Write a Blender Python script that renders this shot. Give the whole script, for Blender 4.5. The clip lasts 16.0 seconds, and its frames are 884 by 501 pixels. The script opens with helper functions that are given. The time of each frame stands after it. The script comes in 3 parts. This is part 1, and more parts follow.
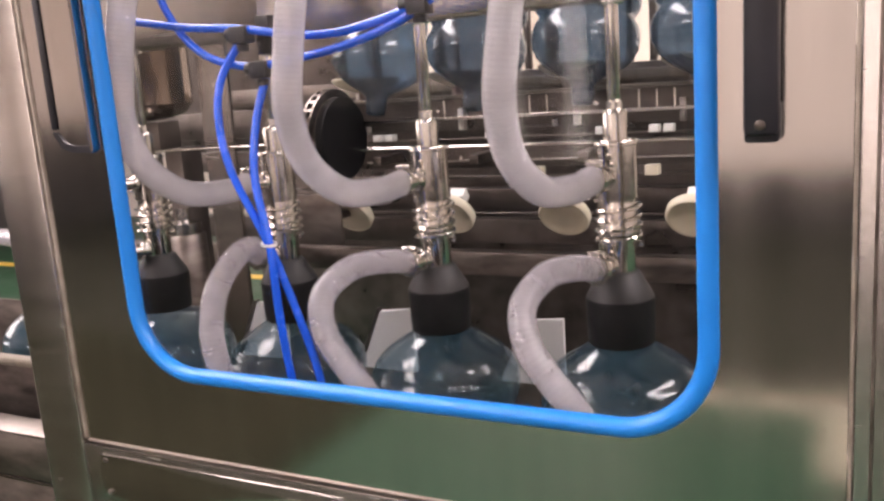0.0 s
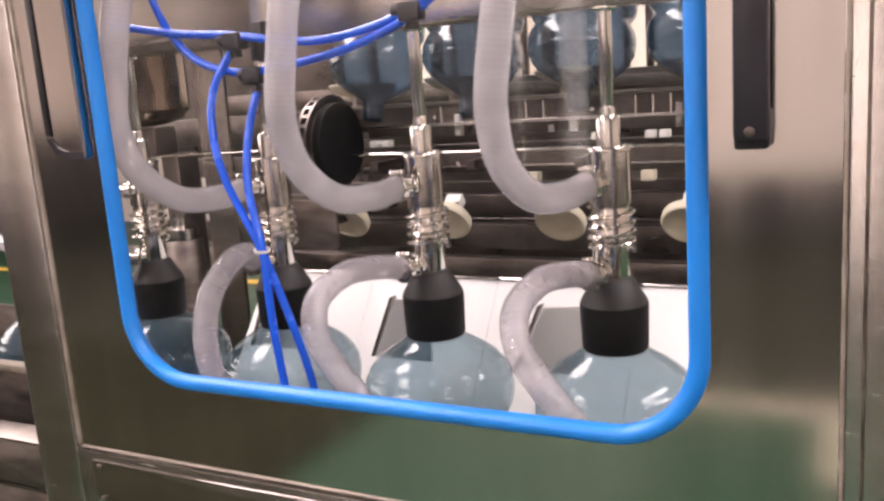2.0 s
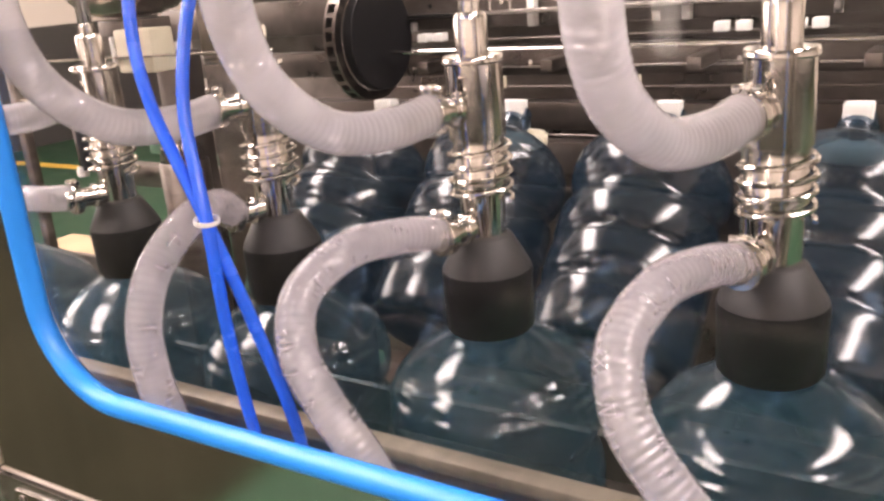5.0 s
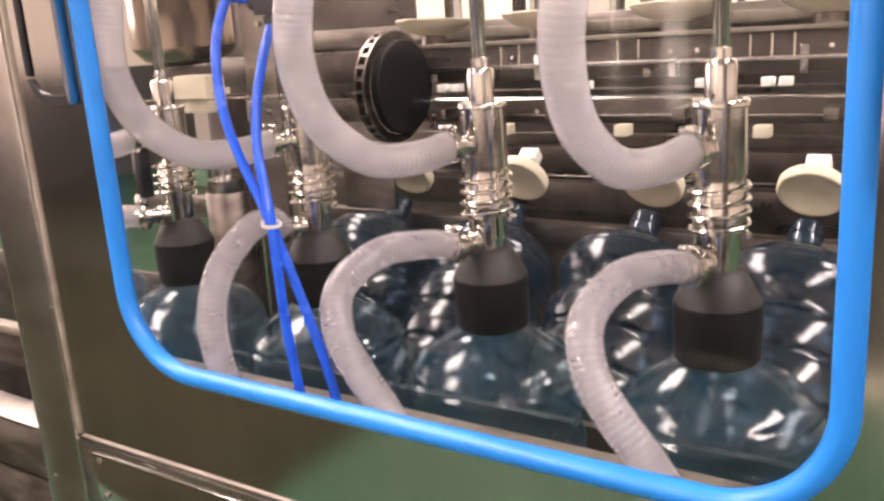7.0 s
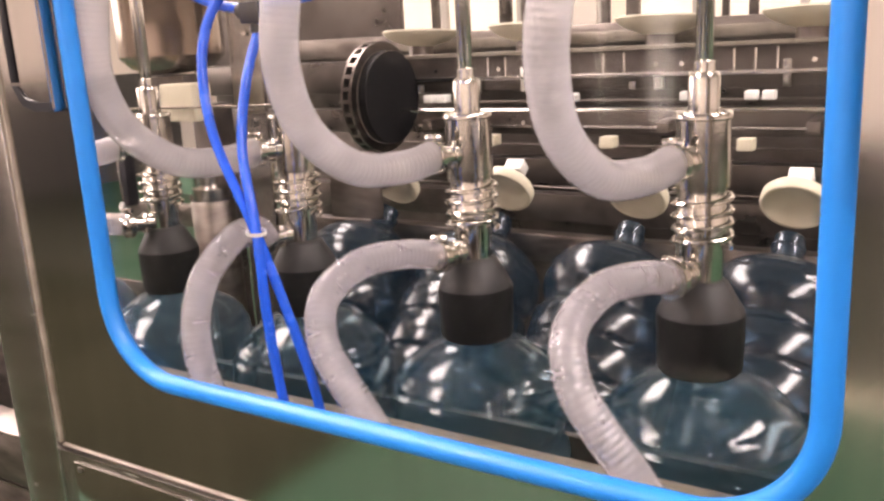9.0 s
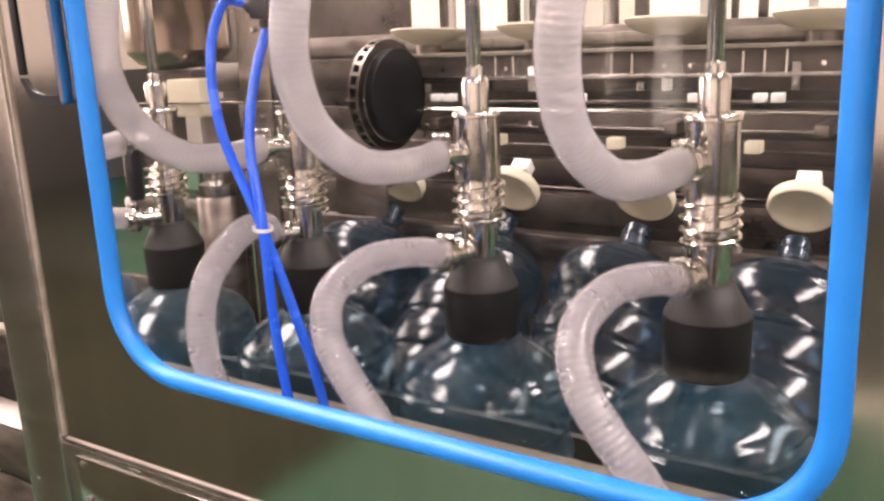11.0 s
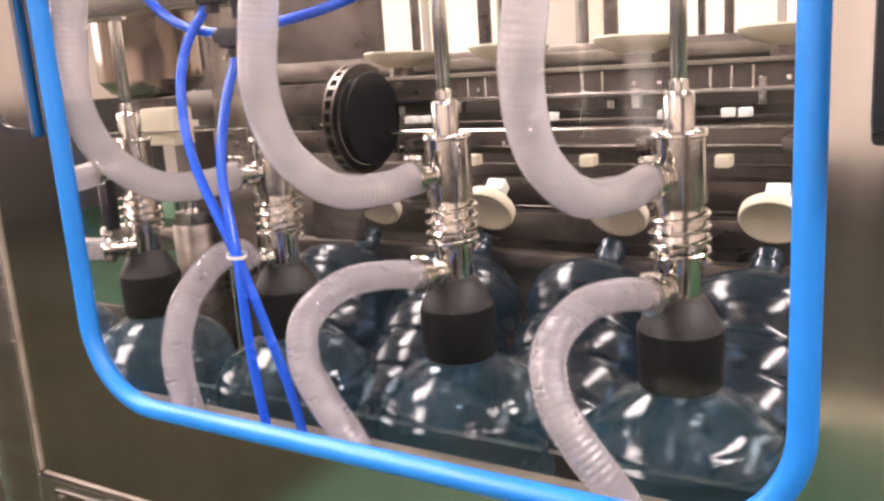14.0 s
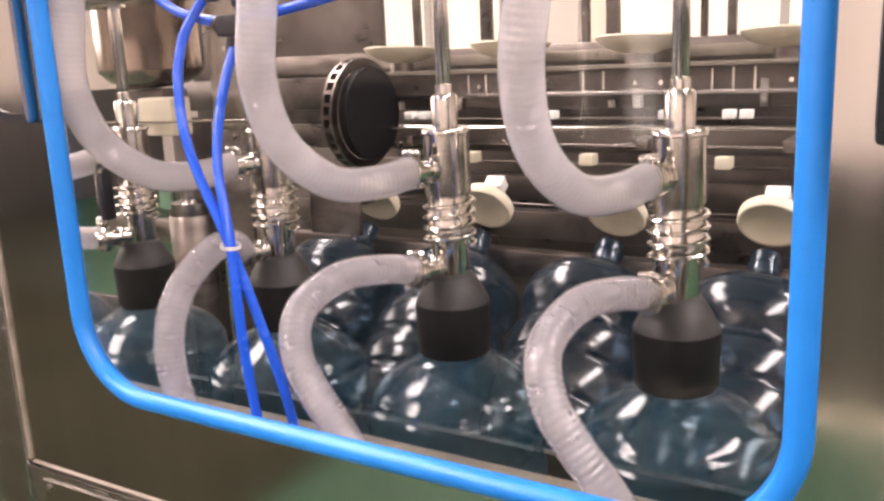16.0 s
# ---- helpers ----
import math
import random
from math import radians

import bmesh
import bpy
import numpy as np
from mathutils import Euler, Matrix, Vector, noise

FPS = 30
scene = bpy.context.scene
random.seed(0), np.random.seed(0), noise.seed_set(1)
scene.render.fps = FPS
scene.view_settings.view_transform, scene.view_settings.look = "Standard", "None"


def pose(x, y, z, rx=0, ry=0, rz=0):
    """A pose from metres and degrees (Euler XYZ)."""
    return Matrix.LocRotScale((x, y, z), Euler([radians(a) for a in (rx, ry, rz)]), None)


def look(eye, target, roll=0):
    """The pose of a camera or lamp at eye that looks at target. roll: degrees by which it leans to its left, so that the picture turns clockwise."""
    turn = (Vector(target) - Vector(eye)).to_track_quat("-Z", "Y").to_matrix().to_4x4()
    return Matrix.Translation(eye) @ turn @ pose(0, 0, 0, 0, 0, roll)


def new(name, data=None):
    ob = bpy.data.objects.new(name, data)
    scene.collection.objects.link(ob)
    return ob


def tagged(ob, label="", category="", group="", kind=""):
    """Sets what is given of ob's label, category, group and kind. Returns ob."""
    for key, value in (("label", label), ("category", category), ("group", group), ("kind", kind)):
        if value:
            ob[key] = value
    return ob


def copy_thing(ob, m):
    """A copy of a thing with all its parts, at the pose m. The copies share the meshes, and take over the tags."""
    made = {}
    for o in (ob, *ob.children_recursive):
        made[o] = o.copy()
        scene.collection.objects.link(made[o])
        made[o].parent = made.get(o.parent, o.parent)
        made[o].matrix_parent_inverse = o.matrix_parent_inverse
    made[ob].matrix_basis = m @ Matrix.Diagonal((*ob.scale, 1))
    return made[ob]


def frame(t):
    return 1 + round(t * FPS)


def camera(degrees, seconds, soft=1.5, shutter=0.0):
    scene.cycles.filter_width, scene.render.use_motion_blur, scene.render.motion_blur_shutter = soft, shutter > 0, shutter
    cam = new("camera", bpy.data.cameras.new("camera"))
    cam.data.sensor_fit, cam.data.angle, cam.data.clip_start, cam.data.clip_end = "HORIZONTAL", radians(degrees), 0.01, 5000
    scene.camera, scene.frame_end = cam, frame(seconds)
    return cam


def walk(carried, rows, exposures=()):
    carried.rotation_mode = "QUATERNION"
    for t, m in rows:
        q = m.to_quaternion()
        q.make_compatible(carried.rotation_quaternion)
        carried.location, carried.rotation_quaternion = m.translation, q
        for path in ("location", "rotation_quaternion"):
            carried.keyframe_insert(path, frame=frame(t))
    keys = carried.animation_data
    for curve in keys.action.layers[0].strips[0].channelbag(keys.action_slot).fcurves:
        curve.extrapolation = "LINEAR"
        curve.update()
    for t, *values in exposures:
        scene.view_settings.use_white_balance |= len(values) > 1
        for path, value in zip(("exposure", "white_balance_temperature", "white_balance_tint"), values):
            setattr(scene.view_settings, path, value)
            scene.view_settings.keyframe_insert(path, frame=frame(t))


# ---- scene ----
cam = camera(54.1, 16.0, 2.6)
PATH = [
    (0, (0.376, -1.33, 1.538), (-0.531, 0.408, 1.145), -4.2),
    (0.5, (0.379, -1.33, 1.54), (-0.532, 0.408, 1.15), -4.2),
    (1, (0.378, -1.333, 1.54), (-0.529, 0.408, 1.159), -4.0),
    (1.5, (0.382, -1.327, 1.538), (-0.528, 0.413, 1.157), -4.1),
    (2, (0.386, -1.324, 1.539), (-0.523, 0.416, 1.157), -4.2),
    (2.5, (0.383, -1.325, 1.54), (-0.518, 0.418, 1.154), -4.5),
    (3, (0.377, -1.239, 1.547), (-0.563, 0.479, 1.14), -4.4),
    (3.5, (0.318, -1.15, 1.531), (-0.658, 0.531, 1.059), -4.7),
    (4, (0.186, -0.937, 1.516), (-0.753, 0.746, 0.979), -5.7),
    (4.5, (0.153, -0.841, 1.512), (-0.859, 0.77, 0.894), -5.0),
    (7, (0.292, -1.054, 1.527), (-0.785, 0.556, 1.028), -3.8),
    (7.5, (0.293, -1.062, 1.524), (-0.776, 0.559, 1.046), -3.6),
    (8, (0.294, -1.057, 1.527), (-0.772, 0.564, 1.044), -3.6),
    (8.5, (0.288, -1.057, 1.527), (-0.769, 0.57, 1.04), -3.4),
    (9, (0.295, -1.055, 1.526), (-0.758, 0.578, 1.049), -3.2),
    (11.5, (0.289, -1.055, 1.524), (-0.771, 0.573, 1.046), -2.4),
    (12, (0.289, -1.058, 1.526), (-0.765, 0.573, 1.049), -3.1),
    (12.5, (0.301, -1.058, 1.522), (-0.745, 0.585, 1.068), -3.4),
    (13, (0.298, -1.065, 1.526), (-0.736, 0.589, 1.085), -3.4),
    (13.5, (0.304, -1.06, 1.523), (-0.73, 0.596, 1.092), -3.5),
    (14, (0.303, -1.056, 1.527), (-0.724, 0.604, 1.093), -3.8),
    (14.5, (0.308, -1.052, 1.53), (-0.724, 0.605, 1.097), -3.5),
    (15, (0.306, -1.057, 1.524), (-0.719, 0.607, 1.1), -3.2),
    (15.5, (0.305, -1.052, 1.52), (-0.716, 0.614, 1.093), -2.9),
    (16, (0.3, -1.048, 1.521), (-0.722, 0.613, 1.083), -2.6),
]
walk(cam, [(t, look(eye, target, roll)) for t, eye, target, roll in PATH], [(0, 0.22, 6650, 22), (2.5, 0.2, 6700, 22), (4.0, 0.56, 6850, 22), (4.5, 0.72, 6950, 22), (7.0, 0.6, 7100, 22), (16, 0.62, 6900, 22)])

# ---- light ----
world = bpy.data.worlds.new("world")
scene.world = world
world.use_nodes = True
wn = world.node_tree.nodes
sky = wn.new("ShaderNodeTexSky")
sky.sky_type, sky.sun_disc, sky.sun_elevation, sky.sun_rotation = "NISHITA", False, radians(38), radians(20)
world.node_tree.links.new(sky.outputs[0], wn["Background"].inputs[0])
wn["Background"].inputs[1].default_value = 0.12
scene.view_settings.exposure = 0.0


def area(name, m, sx, sy, watts, colour):
    lamp = bpy.data.lights.new(name, "AREA")
    lamp.shape, lamp.size, lamp.size_y, lamp.energy, lamp.color = "RECTANGLE", sx, sy, watts, colour
    ob = new(name, lamp)
    ob.matrix_world = m
    return ob


CEIL = 5.2
LAMPS = [(-3.5, -1.9, 0.8, 620), (3.6, -1.9, 0.6, 470)]
for lx, ly, half, watts in LAMPS:
    area("lamp", pose(lx, ly, CEIL - 0.26), 2 * half - 0.1, 8.6, watts, (1.0, 0.95, 0.935))
# daylight in the hall's window openings
for wx in (-5.2, -1.6, 2.0):
    area("daylight", pose(wx, 6.86, 2.5, -90, 0, 0), 2.6, 2.6, 17, (1.0, 0.94, 0.86))


# ---- materials ----
def nodes(name):
    m = bpy.data.materials.new(name)
    m.use_nodes = True
    t = m.node_tree
    return m, t, t.nodes["Principled BSDF"]


def sock(t, s, v):
    if isinstance(v, bpy.types.NodeSocket):
        t.links.new(v, s)
    elif isinstance(v, (tuple, list)) and len(v) == 3:
        s.default_value = (*v, 1)
    else:
        s.default_value = v


def noise_of(t, scale, detail=3, rough=0.55, stretch=(1, 1, 1)):
    co, mp, n = t.nodes.new("ShaderNodeTexCoord"), t.nodes.new("ShaderNodeMapping"), t.nodes.new("ShaderNodeTexNoise")
    mp.inputs["Scale"].default_value = stretch
    t.links.new(co.outputs["Object"], mp.inputs[0])
    t.links.new(mp.outputs[0], n.inputs["Vector"])
    n.inputs["Scale"].default_value, n.inputs["Detail"].default_value, n.inputs["Roughness"].default_value = scale, detail, rough
    return n.outputs["Fac"]


def ramp(t, fac, stops):
    r = t.nodes.new("ShaderNodeValToRGB")
    el = r.color_ramp.elements
    while len(el) < len(stops):
        el.new(0.5)
    for e, (p, c) in zip(el, stops):
        e.position, e.color = p, (*c, 1) if len(c) == 3 else c
    t.links.new(fac, r.inputs[0])
    return r.outputs[0]


def span(t, fac, lo, hi, a=0.3, b=0.7):
    r = t.nodes.new("ShaderNodeMapRange")
    for k, v in zip(("From Min", "From Max", "To Min", "To Max"), (a, b, lo, hi)):
        r.inputs[k].default_value = v
    t.links.new(fac, r.inputs[0])
    return r.outputs[0]


def bump(t, b, fac, strength, dist=0.002):
    n = t.nodes.new("ShaderNodeBump")
    n.inputs["Strength"].default_value, n.inputs["Distance"].default_value = strength, dist
    t.links.new(fac, n.inputs["Height"])
    t.links.new(n.outputs[0], b.inputs["Normal"])


def plain(name, lo, hi, rough=(0.4, 0.6), metal=0.0, scale=6.0, stretch=(1, 1, 1), relief=0.1, fine=180.0, spec=0.5):
    """Two-scale variation between two colours, with varied roughness and a fine relief."""
    m, t, b = nodes(name)
    big = noise_of(t, scale, 4, 0.6, stretch)
    small = noise_of(t, fine, 2, 0.5, stretch)
    sock(t, b.inputs["Base Color"], ramp(t, big, [(0.32, lo), (0.68, hi)]))
    sock(t, b.inputs["Roughness"], span(t, big, *rough))
    b.inputs["Metallic"].default_value = metal
    b.inputs["Specular IOR Level"].default_value = spec
    if relief:
        bump(t, b, small, relief)
    return m


STEEL = plain("brushed_steel", (0.47, 0.44, 0.42), (0.57, 0.54, 0.52), (0.20, 0.28), 1.0, 3.0, (1, 1, 14), 0.06, 260)
STEEL_V = plain("door_steel", (0.50, 0.475, 0.45), (0.59, 0.56, 0.535), (0.09, 0.15), 1.0, 2.2, (9, 1, 0.45), 0.015, 120)
CHROME = plain("polished_steel", (0.68, 0.64, 0.60), (0.80, 0.77, 0.73), (0.10, 0.19), 1.0, 20, (1, 1, 1), 0.03, 200)
WORN = plain("worn_steel", (0.13, 0.11, 0.10), (0.30, 0.26, 0.235), (0.30, 0.5), 1.0, 9, (1, 1, 3), 0.12, 150)
EDGE = plain("tan_worn_edge", (0.36, 0.30, 0.25), (0.56, 0.49, 0.42), (0.35, 0.5), 0.4, 12, (1, 1, 2), 0.05, 150)
DARK = plain("dark_steel", (0.078, 0.066, 0.060), (0.17, 0.145, 0.132), (0.24, 0.45), 0.75, 8, (1, 1, 1), 0.1, 150)
RUBBER = plain("black_rubber", (0.006, 0.006, 0.007), (0.010, 0.0095, 0.011), (0.5, 0.66), 0, 30, (1, 1, 1), 0.12, 300, 0.2)
CONE = plain("grey_rubber", (0.030, 0.029, 0.030), (0.042, 0.040, 0.042), (0.42, 0.58), 0, 30, (1, 1, 1), 0.1, 300)
PLASTIC = plain("black_plastic", (0.012, 0.012, 0.016), (0.022, 0.021, 0.027), (0.28, 0.42), 0, 14, (1, 1, 1), 0.06, 400)
SEAL = plain("blue_silicone", (0.003, 0.20, 0.66), (0.005, 0.23, 0.73), (0.30, 0.42), 0, 10, (1, 1, 1), 0.05, 200)
TUBE = plain("blue_tube", (0.008, 0.10, 0.72), (0.012, 0.13, 0.84), (0.2, 0.3), 0, 20, (1, 1, 1), 0.02, 200)
CREAM = plain("cream_plastic", (0.62, 0.56, 0.42), (0.74, 0.69, 0.55), (0.35, 0.5), 0, 25, (1, 1, 1), 0.06, 200)
WHITE = plain("white_plastic", (0.74, 0.73, 0.70), (0.84, 0.83, 0.80), (0.35, 0.5), 0, 8, (1, 1, 1), 0.05, 150)
FLOOR = plain("green_floor", (0.016, 0.053, 0.028), (0.023, 0.072, 0.039), (0.32, 0.52), 0, 1.3, (1, 1, 1), 0.05, 60, 0.2)
PALE = plain("olive_grey_floor", (0.020, 0.022, 0.015), (0.030, 0.032, 0.022), (0.55, 0.75), 0, 1.2, (1, 1, 1), 0.05, 60, 0.16)
TONED_FLOOR = plain("toned_dark_floor", (0.018, 0.018, 0.011), (0.028, 0.027, 0.017), (0.75, 0.9), 0, 1.2, (1, 1, 1), 0.05, 60, 0.03)
YELLOW = plain("yellow_marking", (0.62, 0.38, 0.05), (0.74, 0.5, 0.09), (0.4, 0.6), 0, 7, (1, 1, 1), 0.1, 90)
LINE = plain("pale_marking", (0.58, 0.52, 0.40), (0.72, 0.66, 0.53), (0.4, 0.6), 0, 7, (1, 1, 1), 0.1, 90)
WALL = plain("cream_wall", (0.80, 0.71, 0.64), (0.85, 0.76, 0.69), (0.6, 0.8), 0, 0.8, (1, 1, 1), 0.1, 40)
ROOF = plain("pale_roof", (0.52, 0.47, 0.42), (0.6, 0.55, 0.5), (0.6, 0.8), 0, 1.0, (1, 1, 1), 0.1, 30)
CARD = plain("cardboard", (0.42, 0.30, 0.18), (0.52, 0.39, 0.25), (0.7, 0.85), 0, 7, (1, 1, 6), 0.15, 120)
OLIVE = plain("beige_bar", (0.17, 0.145, 0.115), (0.26, 0.225, 0.18), (0.35, 0.55), 0.3, 12, (4, 1, 1), 0.1, 120)
GREEN_P = plain("green_plastic", (0.12, 0.24, 0.16), (0.17, 0.31, 0.21), (0.35, 0.5), 0, 9, (1, 1, 1), 0.06, 120)


def clear(name, tint, gloss_rough, body, body_colour, relief=0.0, scale=20.0, ior=1.45):
    """A thin clear shell: tinted see-through, Fresnel gloss, and a little milky body."""
    m, t, b = nodes(name)
    out = t.nodes["Material Output"]
    tr, gl, lw = t.nodes.new("ShaderNodeBsdfTransparent"), t.nodes.new("ShaderNodeBsdfGlossy"), t.nodes.new("ShaderNodeLayerWeight")
    pw, fr = t.nodes.new("ShaderNodeMath"), t.nodes.new("ShaderNodeMath")
    pw.operation, fr.operation, fr.use_clamp = "POWER", "MULTIPLY_ADD", True
    f0 = ((ior - 1) / (ior + 1)) ** 2
    lw.inputs["Blend"].default_value = 0.5
    t.links.new(lw.outputs["Facing"], pw.inputs[0])
    pw.inputs[1].default_value = 4.0
    t.links.new(pw.outputs[0], fr.inputs[0])
    fr.inputs[1].default_value, fr.inputs[2].default_value = 0.9 * (1 - f0), f0
    di, tl, ad = t.nodes.new("ShaderNodeBsdfDiffuse"), t.nodes.new("ShaderNodeBsdfTranslucent"), t.nodes.new("ShaderNodeMixShader")
    mx, my = t.nodes.new("ShaderNodeMixShader"), t.nodes.new("ShaderNodeMixShader")
    n = noise_of(t, scale, 3)
    tr.inputs[0].default_value = (*tint, 1)
    sock(t, di.inputs[0], body_colour)
    sock(t, tl.inputs[0], body_colour)
    gl.inputs["Roughness"].default_value = gloss_rough
    ad.inputs[0].default_value = 0.5
    t.links.new(di.outputs[0], ad.inputs[1])
    t.links.new(tl.outputs[0], ad.inputs[2])
    t.links.new(span(t, n, body * 0.88, body * 1.12), mx.inputs[0])
    t.links.new(tr.outputs[0], mx.inputs[1])
    t.links.new(ad.outputs[0], mx.inputs[2])
    t.links.new(fr.outputs[0], my.inputs[0])
    t.links.new(mx.outputs[0], my.inputs[1])
    t.links.new(gl.outputs[0], my.inputs[2])
    if relief:
        bp = t.nodes.new("ShaderNodeBump")
        bp.inputs["Strength"].default_value, bp.inputs["Distance"].default_value = relief, 0.01
        t.links.new(n, bp.inputs["Height"])
        t.links.new(bp.outputs[0], gl.inputs["Normal"])
    t.links.new(my.outputs[0], out.inputs["Surface"])
    return m


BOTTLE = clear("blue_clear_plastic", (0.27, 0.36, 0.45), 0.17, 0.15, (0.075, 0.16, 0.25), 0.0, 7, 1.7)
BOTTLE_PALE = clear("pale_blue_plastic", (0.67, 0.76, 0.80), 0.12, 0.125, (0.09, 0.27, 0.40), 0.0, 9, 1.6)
HOSE = clear("milky_hose", (0.90, 0.88, 0.90), 0.17, 0.37, (0.97, 0.945, 0.955), 0.0, 25, 1.45)
HOSE_CLEAR = clear("clear_hose", (0.93, 0.91, 0.93), 0.13, 0.27, (0.97, 0.945, 0.96), 0.0, 40, 1.5)
RIB = plain("hose_spiral", (0.46, 0.43, 0.48), (0.56, 0.53, 0.58), (0.3, 0.45), 0, 30, (1, 1, 1), 0.02, 200)
GLASS = clear("door_glass", (0.95, 0.95, 0.945), 0.05, 0.002, (0.58, 0.59, 0.60), 0.0, 5, 1.24)


def translucent_white(name):
    m, t, b = nodes(name)
    tl, mx, out = t.nodes.new("ShaderNodeBsdfTranslucent"), t.nodes.new("ShaderNodeMixShader"), t.nodes["Material Output"]
    n = noise_of(t, 9, 3)
    sock(t, b.inputs["Base Color"], ramp(t, n, [(0.3, (0.91, 0.90, 0.89)), (0.7, (0.94, 0.935, 0.93))]))
    b.inputs["Roughness"].default_value = 0.45
    tl.inputs[0].default_value = (0.88, 0.87, 0.85, 1)
    mx.inputs[0].default_value = 0.15
    t.links.new(b.outputs[0], mx.inputs[1])
    t.links.new(tl.outputs[0], mx.inputs[2])
    t.links.new(mx.outputs[0], out.inputs["Surface"])
    return m


SHEET = translucent_white("white_sheet")


def glow(name, colour, strength):
    m, t, b = nodes(name)
    b.inputs["Base Color"].default_value = (*colour, 1)
    b.inputs["Emission Color"].default_value = (*colour, 1)
    b.inputs["Emission Strength"].default_value = strength
    return m


LED = glow("lamp_diffuser", (1.0, 0.95, 0.90), 3.0)
BRIGHT_GLOW = glow("bright_glow", (1.0, 0.97, 0.93), 5.0)
DAY = glow("bright_daylight", (1.0, 0.91, 0.79), 0.31)


# ---- mesh helpers ----
class Geo:
    """Collects vertices and faces of one mesh."""

    def __init__(self):
        self.v, self.f = [], []

    def add(self, verts, faces):
        k = len(self.v)
        self.v += [tuple(p) for p in verts]
        self.f += [tuple(i + k for i in q) for q in faces]
        return self

    def box(self, x0, x1, y0, y1, z0, z1, bevel=0.0, seg=2, m=None):
        bm = bmesh.new()
        bmesh.ops.create_cube(bm, size=1.0)
        for v in bm.verts:
            v.co = Vector(((x0 + x1) / 2 + v.co.x * (x1 - x0), (y0 + y1) / 2 + v.co.y * (y1 - y0), (z0 + z1) / 2 + v.co.z * (z1 - z0)))
        if bevel:
            bmesh.ops.bevel(bm, geom=list(bm.edges), offset=bevel, segments=seg, affect="EDGES", profile=0.5)
        return self.take(bm, m)

    def take(self, bm, m=None):
        bm.verts.index_update()
        vs = [(m @ v.co) if m else v.co.copy() for v in bm.verts]
        self.add(vs, [[v.index for v in q.verts] for q in bm.faces])
        bm.free()
        return self

    def lathe(self, profile, n=32, m=None):
        """Turns (radius, height) pairs about the z axis."""
        m = m or Matrix()
        vs, fs, rings = [], [], []
        for r, z in profile:
            if r < 1e-6:
                rings.append([len(vs)])
                vs.append(m @ Vector((0, 0, z)))
            else:
                rings.append(list(range(len(vs), len(vs) + n)))
                vs += [m @ Vector((r * math.cos(2 * math.pi * i / n), r * math.sin(2 * math.pi * i / n), z)) for i in range(n)]
        for a, b in zip(rings, rings[1:]):
            for i in range(n):
                j = (i + 1) % n
                if len(a) == 1 and len(b) == 1:
                    continue
                if len(a) == 1:
                    fs.append((a[0], b[j], b[i]))
                elif len(b) == 1:
                    fs.append((a[i], a[j], b[0]))
                else:
                    fs.append((a[i], a[j], b[j], b[i]))
        return self.add(vs, fs)

    def rod(self, p0, p1, r0, r1=None, n=20, cap=True):
        p0, p1 = Vector(p0), Vector(p1)
        r1 = r0 if r1 is None else r1
        m = Matrix.Translation(p0) @ (p1 - p0).to_track_quat("Z", "Y").to_matrix().to_4x4()
        d = (p1 - p0).length
        e = min(0.0015, d * 0.1, r0 * 0.2)
        prof = [(r0 - e, 0), (r0, e), (r1, d - e), (r1 - e, d)]
        if cap:
            prof = [(0, 0)] + prof + [(0, d)]
        return self.lathe(prof, n, m)

    def sweep(self, pts, r, n=16, closed=False, cap=True):
        pts = [Vector(p) for p in pts]
        k = len(pts)
        tang = [(pts[(i + 1) % k if closed else min(i + 1, k - 1)] - pts[(i - 1) % k if closed else max(i - 1, 0)]).normalized() for i in range(k)]
        ref = Vector((0, 0, 1)) if abs(tang[0].z) < 0.9 else Vector((1, 0, 0))
        u = (ref - tang[0] * ref.dot(tang[0])).normalized()
        vs, fs = [], []
        for i in range(k):
            u = (u - tang[i] * u.dot(tang[i])).normalized()
            w = tang[i].cross(u)
            rr = r[i] if isinstance(r, list) else r
            vs += [pts[i] + (u * math.cos(2 * math.pi * j / n) + w * math.sin(2 * math.pi * j / n)) * rr for j in range(n)]
        for i in range(k if closed else k - 1):
            a, b = i * n, ((i + 1) % k) * n
            fs += [(a + j, a + (j + 1) % n, b + (j + 1) % n, b + j) for j in range(n)]
        if cap and not closed:
            fs += [tuple(range(n - 1, -1, -1)), tuple((k - 1) * n + j for j in range(n))]
        return self.add(vs, fs)

    def prism(self, outline, depth, m=None, bevel=0.0):
        """An outline of (x, z) pairs in the plane y = 0, drawn out to y = depth."""
        bm = bmesh.new()
        a = [bm.verts.new((x, 0, z)) for x, z in outline]
        b = [bm.verts.new((x, depth, z)) for x, z in outline]
        bm.faces.new(a)
        bm.faces.new(b[::-1])
        for i in range(len(a)):
            j = (i + 1) % len(a)
            bm.faces.new((a[j], a[i], b[i], b[j]))
        bmesh.ops.recalc_face_normals(bm, faces=bm.faces)
        if bevel:
            bmesh.ops.bevel(bm, geom=list(bm.edges), offset=bevel, segments=2, affect="EDGES")
        return self.take(bm, m)


